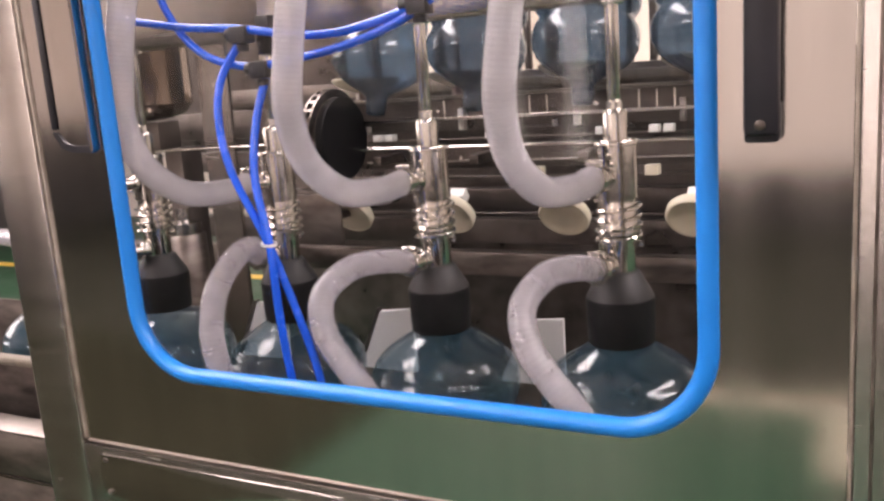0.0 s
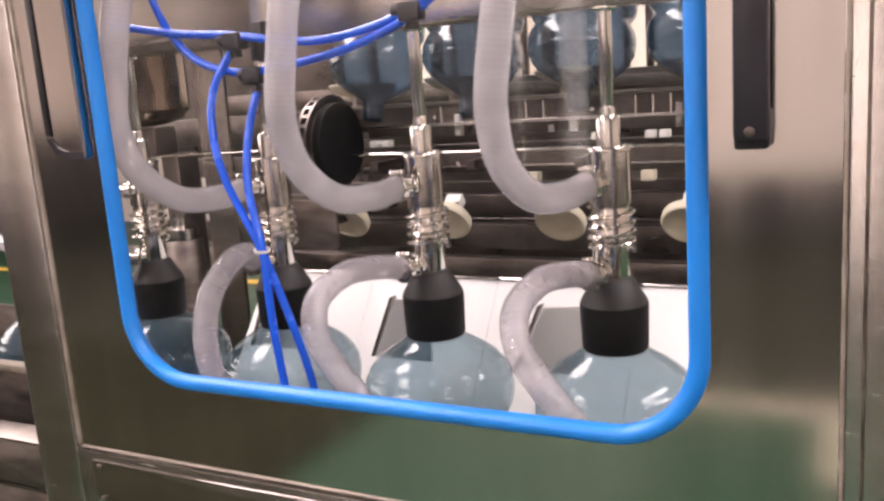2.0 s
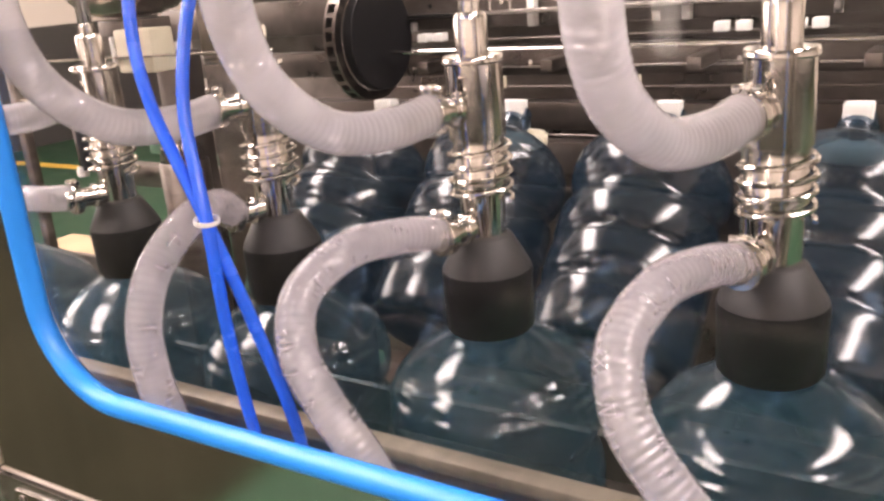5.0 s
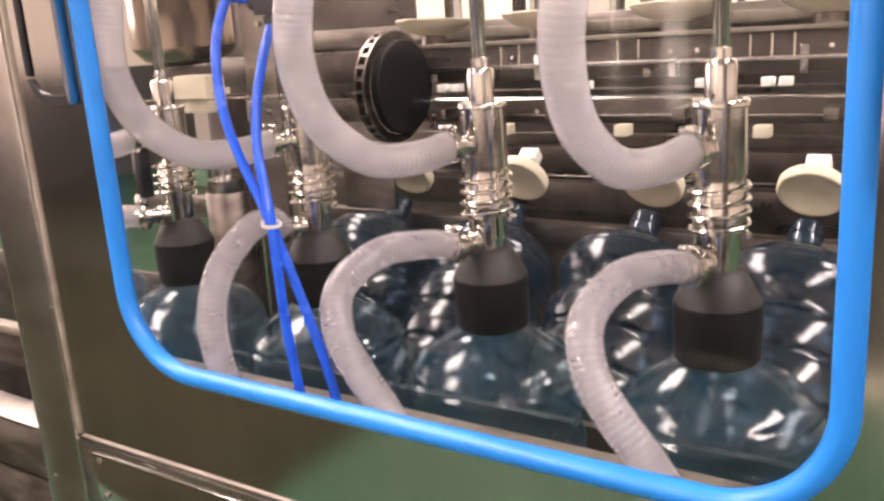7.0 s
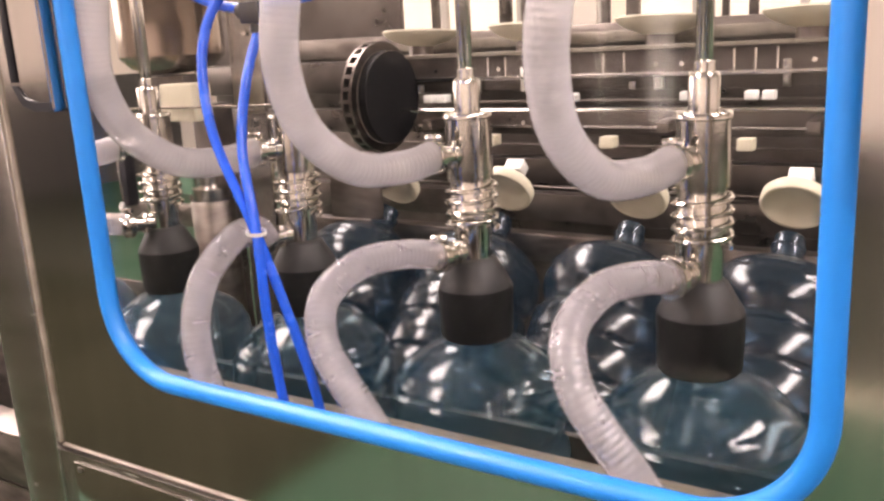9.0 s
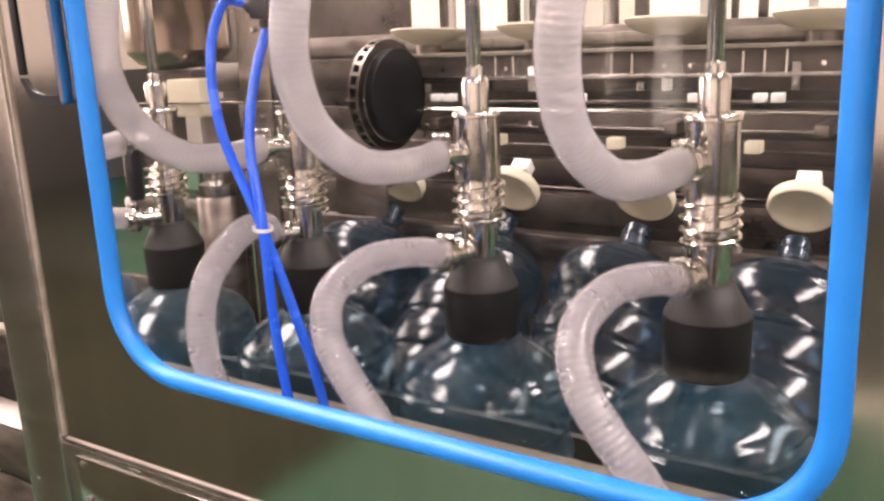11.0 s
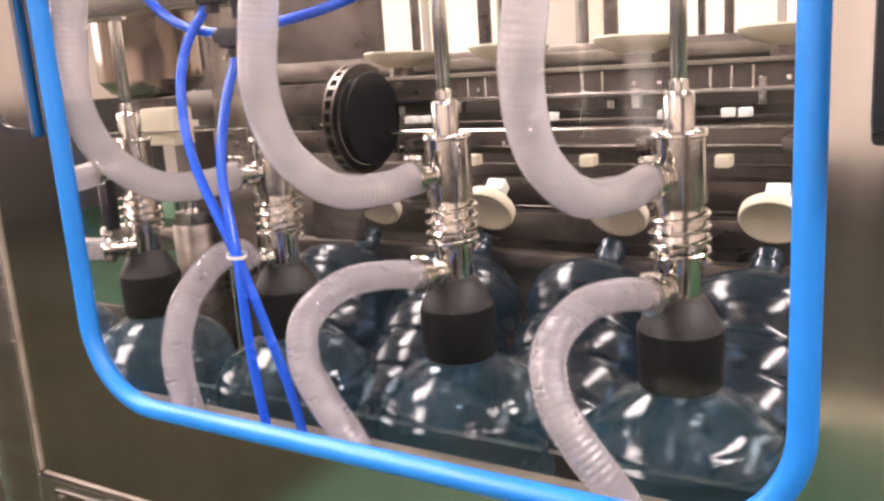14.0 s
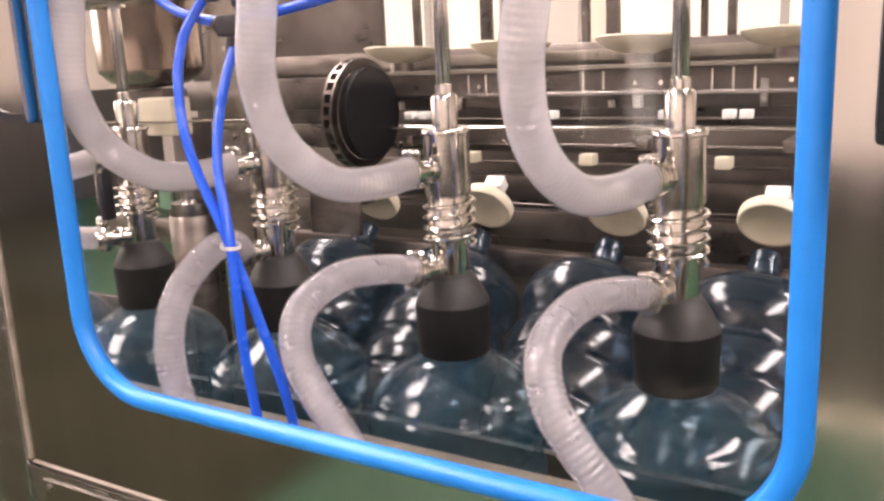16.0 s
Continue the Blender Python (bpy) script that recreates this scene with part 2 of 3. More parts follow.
def smooth_line(ctrl, step=0.008):
    """A Catmull-Rom line through the control points, evenly stepped."""
    c = [Vector(p) for p in ctrl]
    c = [c[0] * 2 - c[1]] + c + [c[-1] * 2 - c[-2]]
    out = []
    for i in range(1, len(c) - 2):
        n = max(2, int((c[i + 1] - c[i]).length / step))
        for j in range(n):
            s = j / n
            p0, p1, p2, p3 = c[i - 1:i + 3]
            out.append(0.5 * ((2 * p1) + (p2 - p0) * s + (2 * p0 - 5 * p1 + 4 * p2 - p3) * s * s + (3 * p1 - p0 - 3 * p2 + p3) * s ** 3))
    return out + [c[-2]]


def part(name, geo, material, parent=None, label="", smooth=40.0):
    me = bpy.data.meshes.new(name)
    me.from_pydata(geo.v, [], geo.f)
    me.validate()
    me.materials.append(material)
    if smooth:
        bm = bmesh.new()
        bm.from_mesh(me)
        bmesh.ops.recalc_face_normals(bm, faces=bm.faces)
        lim = radians(smooth)
        for q in bm.faces:
            q.smooth = True
        for e in bm.edges:
            e.smooth = len(e.link_faces) == 2 and e.calc_face_angle(0) < lim
        bm.to_mesh(me)
        bm.free()
    ob = new(name, me)
    ob.parent = parent
    if label:
        ob["label"] = label
    return ob


def thing(name, label, category, at=(0, 0, 0), group=""):
    ob = new(name)
    ob.empty_display_size = 0.05
    ob.matrix_world = pose(*at)
    return tagged(ob, label, category, group)


def structure(name, geo, material, label="", smooth=0.0):
    return tagged(part(name, geo, material, None, "", smooth), label, "", "", "structure")


# ---- the hall ----
structure("floor", Geo().box(-9, 9, -7.5, 7, -0.1, 0), FLOOR, "glossy green painted hall floor")
structure("pavement", Geo().box(-9, 9, -7.48, -3.34, 0.0, 0.004).box(0.312, 9, -3.34, -0.7, 0.0, 0.004), PALE, "olive-grey painted walkway on the hall floor")
# floor area made darker and duller to darken the door's lower left reflection
structure("pavement_2", Geo().box(-9, -1.75, -3.338, -0.6, 0.0, 0.004), TONED_FLOOR, "unseen dark brown floor area, toned down to darken the door's reflection")
for i, (a, b, c, d) in enumerate([(-1.75, 0.31, -3.338, -3.24), (-9, -4.2, 1.75, 1.87), (-9, 9, 4.2, 4.32)]):
    structure("trim_%d" % (i + 1), Geo().box(a, b, c, d, 0.0, 0.005), YELLOW if i else LINE, "worn yellow floor marking line" if i else "pale floor marking line")
structure("trim_4", Geo().box(0.215, 0.31, -3.238, -2.6, 0.0, 0.005), LINE, "pale floor marking line")
south = Geo().box(-9, 9, -7.7, -7.5, 0, 0.6).box(-9, 9, -7.7, -7.5, 4.2, CEIL)
for a, b in ((-9, -3.0), (-2.82, -2.5), (-2.15, 9)):
    south.box(a, b, -7.7, -7.5, 0.6, 4.2)
structure("wall_south", south, WALL, "cream hall wall with two tall windows")
for i, (a, b) in enumerate(((-3.0, -2.82), (-2.5, -2.15))):
    w = tagged(new("window_%d" % (i + 4)), "tall narrow bright hall window", "", "", "structure")
    fr = Geo()
    for x in (a, b - 0.05):
        fr.box(x, x + 0.05, -7.62, -7.56, 0.6, 4.2)
    for z in (0.6, 2.4, 4.15):
        fr.box(a, b, -7.63, -7.55, z, z + 0.05)
    part("window_frame", fr, ROOF, w)
structure("backdrop_2", Geo().box(-4, -1.2, -7.92, -7.9, 0.2, 4.6), BRIGHT_GLOW, "sunlit daylight outside the tall windows")
structure("wall_east", Geo().box(9, 9.2, -7.7, 7.2, 0, CEIL), WALL, "plain cream hall wall")
# unseen opening with a glowing panel, added for streak highlights on the steel
WY0, WY1, WZ0, WZ1 = -2.2, 2.3, 1.9, 4.3
west = Geo().box(-9.2, -9, -7.7, 7.2, 0, WZ0).box(-9.2, -9, -7.7, 7.2, WZ1, CEIL).box(-9.2, -9, -7.7, WY0, WZ0, WZ1).box(-9.2, -9, WY1, 7.2, WZ0, WZ1)
structure("wall_west", west, WALL, "cream hall wall with an added high opening")
w = tagged(new("window_6"), "added unseen bright opening that gives highlights on the steel", "", "", "structure")
fr = Geo()
for k in range(5):
    y = WY0 + (WY1 - WY0 - 0.06) * k / 4
    fr.box(-9.14, -9.08, y, y + 0.06, WZ0, WZ1)
for z in (WZ0, WZ1 - 0.06):
    fr.box(-9.15, -9.07, WY0, WY1, z, z + 0.06)
part("window_frame", fr, ROOF, w)
structure("backdrop_3", Geo().box(-9.42, -9.4, -3.2, 3.3, 1.4, 4.8), BRIGHT_GLOW, "added glowing panel behind the high opening")
structure("ceiling", Geo().box(-9.2, 9.2, -7.7, 7.2, CEIL, CEIL + 0.2), ROOF, "pale hall ceiling")
# unseen dark wall bands, added to darken what the door steel reflects
REFLECTED_DARK = plain("reflected_dark", (0.045, 0.042, 0.040), (0.06, 0.056, 0.053), (0.5, 0.7), 0, 1.2, (1, 1, 1), 0.1, 40)
structure("dark_band_1", Geo().box(-9, -4.5, -7.5, -7.48, 0, 1.3).box(-4.5, -3.02, -7.5, -7.48, 0, 1.0).box(-3.02, -2.13, -7.5, -7.48, 0, 0.59).box(-2.13, 9, -7.5, -7.48, 0, 0.52), REFLECTED_DARK, "added unseen dark wall band that darkens the door's reflection")
structure("dark_band_2", Geo().box(-9, -8.98, -7.48, 7, 0, 1.3), REFLECTED_DARK, "added unseen dark wall band that darkens the door's reflection")
structure("dark_band_3", Geo().box(8.98, 9, -7.48, 7, 0, 0.45), REFLECTED_DARK, "added unseen dark wall band that darkens the door's reflection")
north = Geo().box(-9, 9, 7, 7.2, 0, 1.1).box(-9, 9, 7, 7.2, 3.9, CEIL)
for a, b in ((-9, -6.6), (-3.8, -3.0), (-0.2, 0.6), (3.4, 9)):
    north.box(a, b, 7, 7.2, 1.1, 3.9)
structure("wall_north", north, WALL, "cream hall wall with three windows")
for i, wx in enumerate((-5.2, -1.6, 2.0)):
    w = tagged(new("window_%d" % (i + 1)), "bright hall window in a grey frame", "", "", "structure")
    fr = Geo()
    for a in (-1.4, -0.49, 0.43, 1.33):
        fr.box(wx + a, wx + a + 0.07, 7.04, 7.1, 1.1, 3.9)
    for z in (1.1, 2.45, 3.83):
        fr.box(wx - 1.4, wx + 1.4, 7.03, 7.11, z, z + 0.07)
    part("window_frame", fr, ROOF, w)
    part("window_sill", Geo().box(wx - 1.5, wx + 1.5, 6.9, 7.04, 1.05, 1.1, 0.008), ROOF, w)
structure("backdrop", Geo().box(-9, 9, 7.6, 7.62, 0.6, 4.6), DAY, "bright daylight outside the windows")
for lx, ly, half, watts in LAMPS:
    lamp = thing("ceiling_light", "long white ceiling light with a glowing diffuser", "lamp", group="ceiling lights")
    part("housing", Geo().box(lx - half - 0.05, lx + half + 0.05, ly - 4.4, ly + 4.4, CEIL - 0.2, CEIL, 0.02), WHITE, lamp)
    part("diffuser", Geo().box(lx - half, lx + half, ly - 4.35, ly + 4.35, CEIL - 0.24, CEIL - 0.2, 0.01), LED, lamp)

# ---- cabinet front ----
PY = -0.352          # front face of the door
SX0, SX1, SZ0, SZ1, SR = -0.701, 0.201, 1.1005, 2.07, 0.110


def rounded(x0, x1, z0, z1, r, n=10):
    pts = []
    for cx, cz, a0 in ((x1 - r, z0 + r, -90), (x1 - r, z1 - r, 0), (x0 + r, z1 - r, 90), (x0 + r, z0 + r, 180)):
        for i in range(n + 1):
            a = radians(a0 + 90 * i / n)
            pts.append((cx + r * math.cos(a), cz + r * math.sin(a)))
    return pts


def plate_with_hole(x0, x1, z0, z1, hole, y0, y1):
    """A plate between y0 and y1 with an opening that goes through it."""
    n = len(hole)
    cx, cz = (min(p[0] for p in hole) + max(p[0] for p in hole)) / 2, (min(p[1] for p in hole) + max(p[1] for p in hole)) / 2
    outer = []
    for hx, hz in hole:
        dx, dz = hx - cx, hz - cz
        k = min(((x1 - cx) if dx > 0 else (x0 - cx)) / dx if abs(dx) > 1e-6 else 1e9, ((z1 - cz) if dz > 0 else (z0 - cz)) / dz if abs(dz) > 1e-6 else 1e9)
        outer.append((cx + dx * k, cz + dz * k))
    for corner in ((x0, z0), (x1, z0), (x0, z1), (x1, z1)):
        i = min(range(n), key=lambda q: (outer[q][0] - corner[0]) ** 2 + (outer[q][1] - corner[1]) ** 2)
        outer[i] = corner
    vs = [(x, y0, z) for x, z in hole] + [(x, y0, z) for x, z in outer] + [(x, y1, z) for x, z in hole] + [(x, y1, z) for x, z in outer]
    fs = []
    for i in range(n):
        j = (i + 1) % n
        fs += [(i, j, n + j, n + i), (2 * n + j, 2 * n + i, 3 * n + i, 3 * n + j), (j, i, 2 * n + i, 2 * n + j), (n + i, n + j, 3 * n + j, 3 * n + i)]
    return Geo().add(vs, fs)


door = thing("machine_door", "brushed stainless steel machine door with a blue-edged window", "machine door")
hole = rounded(SX0 + 0.004, SX1 - 0.004, SZ0 + 0.004, SZ1 - 0.004, SR)
part("door_panel", plate_with_hole(-0.861, 0.347, 0.961, 2.22, hole, PY, PY + 0.014), STEEL_V, door, "brushed stainless steel sheet", 20)
seal_line = [(x, PY + 0.001, z) for x, z in rounded(SX0, SX1, SZ0, SZ1, SR, 16)]
dense = []
for a, b in zip(seal_line, seal_line[1:] + seal_line[:1]):
    dense += [Vector(a).lerp(Vector(b), k / 4) for k in range(4)] if (Vector(a) - Vector(b)).length > 0.05 else [Vector(a)]
part("window_seal", Geo().sweep(dense, 0.0126, 14, True), SEAL, door, "bright blue rubber window seal")
pane = part("window_pane", Geo().box(SX0 + 0.002, SX1 - 0.002, PY + 0.004, PY + 0.009, SZ0 + 0.002, SZ1 - 0.002), GLASS, door, "clear window pane")
pane.visible_shadow = False
# folded bright edges of the door sheet
part("edge_strip", Geo().box(-0.8675, -0.8625, PY - 0.004, PY + 0.012, 0.961, 2.22, 0.001), EDGE, door, "worn tan edge strip")
part("edge_strip", Geo().box(0.348, 0.352, PY - 0.002, PY + 0.012, 0.961, 2.22, 0.001), EDGE, door, "worn tan edge strip")
part("edge_strip", Geo().box(-0.861, 0.347, PY - 0.003, PY + 0.012, 0.9562, 0.9598, 0.001), EDGE, door, "worn tan edge strip")
# pull handle
handle = part("handle", Geo().box(0.244, 0.2785, PY - 0.038, PY - 0.012, 1.455, 1.86, 0.006).box(0.244, 0.2785, PY - 0.03, PY, 1.447, 1.488, 0.004), PLASTIC, door, "black plastic pull handle")
part("screw", Geo().lathe([(0, 0.002), (0.003, 0.002), (0.0052, 0.001), (0.0056, 0)], 16, Matrix.Translation((0.261, PY - 0.0385, 1.466)) @ pose(0, 0, 0, 90)), WORN, handle, "steel screw head")
hinge_outline = [(-0.078, 0.31), (-0.078, 0.035), (-0.06, 0.008), (-0.035, 0.0), (0.0, 0.0), (0.0, 0.31)]
hinge = part("hinge_cover", Geo().prism([(-0.722 + x, 1.461 + z) for x, z in hinge_outline], -0.022, Matrix.Translation((0, PY, 0)), 0.003), STEEL_V, door, "folded steel hinge cover")
part("edge_trim", Geo().box(-0.8005, -0.789, PY - 0.0255, PY - 0.0225, 1.499, 1.772, 0.001), PLASTIC, hinge, "black edge trim")
part("edge_trim", Geo().prism([(-0.800, 1.4955), (-0.782, 1.469), (-0.757, 1.4615), (-0.723, 1.4615), (-0.723, 1.473), (-0.753, 1.473), (-0.775, 1.478), (-0.791, 1.4955)], -0.003, Matrix.Translation((0, PY - 0.0225, 0))), PLASTIC, hinge, "black edge trim")

cabinet = thing("machine_cabinet", "brushed stainless steel filling machine cabinet frame", "machine")
part("post", Geo().box(-0.974, -0.872, PY - 0.006, PY + 0.06, 0.0, 2.25, 0.003), STEEL, cabinet)
part("post", Geo().box(0.3530, 0.45, PY - 0.006, PY + 0.06, 0.0, 2.25, 0.003), STEEL, cabinet)
part("edge_strip", Geo().box(0.3685, 0.3715, PY - 0.009, PY - 0.0065, 0.0, 2.25), WORN, cabinet)
part("rail", Geo().box(-0.872, 0.353, PY - 0.004, PY + 0.06, 0.843, 0.951, 0.002), STEEL, cabinet)
part("front_panel", Geo().box(-0.868, 0.352, PY + 0.002, PY + 0.02, 0.2, 0.837, 0.002), STEEL, cabinet)
part("rail", Geo().box(-2.4, -0.976, PY - 0.004, PY + 0.06, 0.857, 0.947, 0.002), WORN, cabinet)
part("front_panel", Geo().box(-2.4, -0.976, PY + 0.002, PY + 0.02, 0.2, 0.851, 0.002), WORN, cabinet)
part("edge_strip", Geo().box(-2.4, -0.979, PY - 0.007, PY - 0.0045, 0.944, 0.9475), STEEL, cabinet)
part("edge_strip", Geo().box(-2.4, -0.979, PY - 0.002, PY + 0.0015, 0.847, 0.8505), STEEL, cabinet)
part("post", Geo().box(-2.45, -2.38, PY, PY + 0.06, 0.0, 2.25, 0.003), STEEL, cabinet)
for x in (-2.4, 0.4):
    part("post", Geo().box(x, x + 0.07, 1.55, 1.62, 0.0, 2.25, 0.003), STEEL, cabinet)
part("top_rail", Geo().box(-2.4, 0.45, PY, PY + 0.06, 2.2, 2.28, 0.003), STEEL, cabinet)
part("top_rail", Geo().box(-2.4, 0.45, 1.55, 1.62, 2.2, 2.28, 0.003), STEEL, cabinet)

access = part("access_panel", Geo().box(-0.835, -0.328, PY - 0.007, PY - 0.0045, 0.857, 0.937, 0.001), STEEL_V, cabinet, "small steel access panel")
for x in (-0.820, -0.343):
    for z in (0.867, 0.927):
        part("screw", Geo().lathe([(0, 0.002), (0.003, 0.002), (0.0048, 0.001), (0.005, 0)], 14, Matrix.Translation((x, PY - 0.0072, z)) @ pose(0, 0, 0, 90)), WORN, access)

# conveyor bed, front guide and drip tray
conveyor = thing("conveyor", "steel slat conveyor bed under the filling heads", "conveyor")
part("bed", Geo().box(-2.2, 0.45, -0.16, 0.155, 0.60, 0.660, 0.004), WORN, conveyor)
for x in (-1.9, -0.8, 0.3):
    for y in (-0.12, 0.12):
        part("leg", Geo().box(x - 0.02, x + 0.02, y - 0.02, y + 0.02, 0.0, 0.60), STEEL, conveyor)
part("guide_rail", Geo().box(-2.2, 0.44, -0.19, -0.162, 1.000, 1.018, 0.004), OLIVE, conveyor, "beige plastic guide strip")
# added dark plate that keeps the region behind the left bottles dark
part("dark_backing", Geo().box(-2.2, -1.07, 0.158, 0.170, 0.64, 1.03, 0.002), WORN, conveyor)
part("guide_plate", Geo().box(-2.2, 0.44, -0.176, -0.162, 0.70, 0.997, 0.002), WORN, conveyor)
for x in (-1.55, -1.0, -0.5, 0.0, 0.42):
    part("bracket", Geo().box(x - 0.012, x + 0.012, -0.21, -0.1765, 0.62, 0.99, 0.003), WORN, conveyor)

# ---- filling heads ----
HX = [0.0, -0.33, -0.66, -0.995]


def spring(r, wire, z0, z1, turns, n=20):
    return [(r * math.cos(2 * math.pi * i / n), r * math.sin(2 * math.pi * i / n), z0 + (z1 - z0) * i / (n * turns)) for i in range(int(n * turns) + 1)]


def filling_head():
    t = thing("filling_head", "polished stainless filling head with a spring and black rubber cup", "filling head", group="row of filling heads")
    part("cup", Geo().lathe([(0.040, 1.094), (0.0505, 1.094), (0.0535, 1.098), (0.0553, 1.168), (0.0545, 1.171), (0.04, 1.171)], 40), RUBBER, t, "black rubber bottle cup")
    part("cone", Geo().lathe([(0.0542, 1.1712), (0.0535, 1.1745), (0.0335, 1.2105), (0.031, 1.213), (0.026, 1.214), (0, 1.214)], 40), CONE, t, "dark grey rubber cone")
    part("lower_tube", Geo().lathe([(0.0255, 1.2), (0.027, 1.203), (0.027, 1.275), (0.025, 1.277)], 32), CHROME, t)
    part("spring", Geo().sweep(spring(0.0362, 0.003, 1.256, 1.326, 4.5), 0.003, 8), CHROME, t, "steel coil spring")
    part("barrel", Geo().lathe([(0.027, 1.272), (0.0315, 1.274), (0.0315, 1.300), (0.0295, 1.303), (0.0295, 1.330), (0.033, 1.332), (0.033, 1.414), (0.0355, 1.416), (0.0355, 1.420), (0.0335, 1.423), (0, 1.423)], 36), CHROME, t, "polished steel barrel")
    part("side_tube", Geo().rod((-0.026, 0.021, 1.235), (-0.026, 0.021, 1.419), 0.013), CHROME, t)
    part("sleeve", Geo().lathe([(0.019, 1.423), (0.0195, 1.462), (0.017, 1.468), (0.0125, 1.470), (0.0125, 1.482), (0, 1.482)], 28), CHROME, t)
    part("rod", Geo().lathe([(0.0085, 1.482), (0.0105, 1.486), (0.0105, 1.64)], 20), CHROME, t)
    for z, nm in ((1.366, "upper_spout"), (1.226, "lower_spout")):
        d = Vector((-0.22, -0.97, 0.05)).normalized()
        o = Vector((-0.006, -0.024, z))
        sp = part(nm, Geo().rod(o, o + d * 0.062, 0.0145, 0.0145, 24).rod(o + d * 0.010, o + d * 0.017, 0.0185, 0.0185, 24), CHROME, t)
        c = o + d * 0.045
        g = Geo().rod(c - d * 0.006, c + d * 0.006, 0.0235, 0.0235, 28)
        part("hose_clamp", g, CHROME, sp, "steel hose clamp")
        g = Geo().rod(c + Vector((-0.012, 0, 0.026)), c + Vector((0.014, 0, 0.026)), 0.0042, None, 10)
        g.box(c.x - 0.004, c.x + 0.006, c.y - 0.007, c.y + 0.007, c.z + 0.02, c.z + 0.031, 0.001)
        part("clamp_screw", g, CHROME, sp)
    return t


head = filling_head()
head.matrix_world = pose(HX[0], 0, 0)
for x in HX[1:]:
    copy_thing(head, pose(x, 0, 0))

support = thing("support_beam", "stainless beam that carries the filling head rods", "beam")
part("beam", Geo().box(-1.5, 0.42, -0.045, 0.05, 1.632, 1.76, 0.004), STEEL, support)
for x in HX:
    part("nut", Geo().lathe([(0.0, 1.626), (0.018, 1.626), (0.02, 1.629), (0.02, 1.632)], 6, pose(x, 0, 0)), CHROME, support)


# ---- hoses ----
PITCH = 0.0078


def hose(ctrl, r=0.0205, wall=HOSE_CLEAR):
    line = smooth_line(ctrl, PITCH / 6)
    t = thing("hose", "milky ribbed plastic hose clamped to a filling head" if wall is HOSE else "clear spiral-ribbed plastic hose clamped to a filling head", "hose", group="clear hoses")
    part("tube", Geo().sweep(line, [r + 0.00019 * math.cos(math.pi * k / 3) for k in range(len(line))], 20, False, False), wall, t)
    # the reinforcing spiral inside the wall
    fine = smooth_line(ctrl, 0.0009)
    total = [0.0]
    for a, b in zip(fine, fine[1:]):
        total.append(total[-1] + (b - a).length)
    tang = [(fine[min(i + 1, len(fine) - 1)] - fine[max(i - 1, 0)]).normalized() for i in range(len(fine))]
    u = tang[0].orthogonal().normalized()
    pts, nxt = [], 0.0
    for i, p in enumerate(fine):
        u = (u - tang[i] * u.dot(tang[i])).normalized()
        w = tang[i].cross(u)
        if total[i] >= nxt:
            nxt += PITCH / 10
            a = 2 * math.pi * total[i] / PITCH
            pts.append(p + (u * math.cos(a) + w * math.sin(a)) * (r - 0.0016))
    part("spiral", Geo().sweep(pts, 0.0009, 5, False, False), RIB, t, "pale reinforcing spiral")
    return t


UP = [(-0.018, -0.062, 1.369), (-0.032, -0.12, 1.362), (-0.053, -0.195, 1.372), (-0.066, -0.265, 1.425), (-0.063, -0.302, 1.50), (-0.052, -0.305, 1.58), (-0.038, -0.295, 1.68), (-0.02, -0.26, 1.82), (0.0, -0.2, 1.98)]
LOW = [(-0.018, -0.062, 1.229), (-0.034, -0.12, 1.243), (-0.052, -0.195, 1.248), (-0.062, -0.262, 1.222), (-0.045, -0.296, 1.178), (-0.012, -0.305, 1.135), (0.025, -0.306, 1.09), (0.06, -0.304, 1.03), (0.09, -0.296, 0.94)]
LOW_C = [(-0.018, -0.062, 1.229), (0.025, -0.13, 1.262), (0.055, -0.21, 1.262), (0.066, -0.275, 1.225), (0.069, -0.302, 1.17), (0.078, -0.308, 1.11), (0.10, -0.306, 1.04), (0.12, -0.3, 0.94)]
LOW_D = [(-0.018, -0.062, 1.229), (-0.06, -0.10, 1.234), (-0.14, -0.11, 1.236), (-0.28, -0.06, 1.236), (-0.45, 0.02, 1.23), (-0.7, 0.10, 1.22)]
for i, x in enumerate(HX):
    hose([(a + x, b, c) for a, b, c in UP], 0.0225, HOSE)
    hose([(a + x, b, c) for a, b, c in (LOW, LOW, LOW_C, LOW_D)[i]])


# ---- bottles ----
NECK = [(0.0365, 0.440), (0.0315, 0.446), (0.0295, 0.453), (0.0290, 0.466), (0.0315, 0.469), (0.0315, 0.473), (0.0280, 0.476), (0.0280, 0.492), (0.0262, 0.495), (0.0245, 0.494), (0.0245, 0.46)]


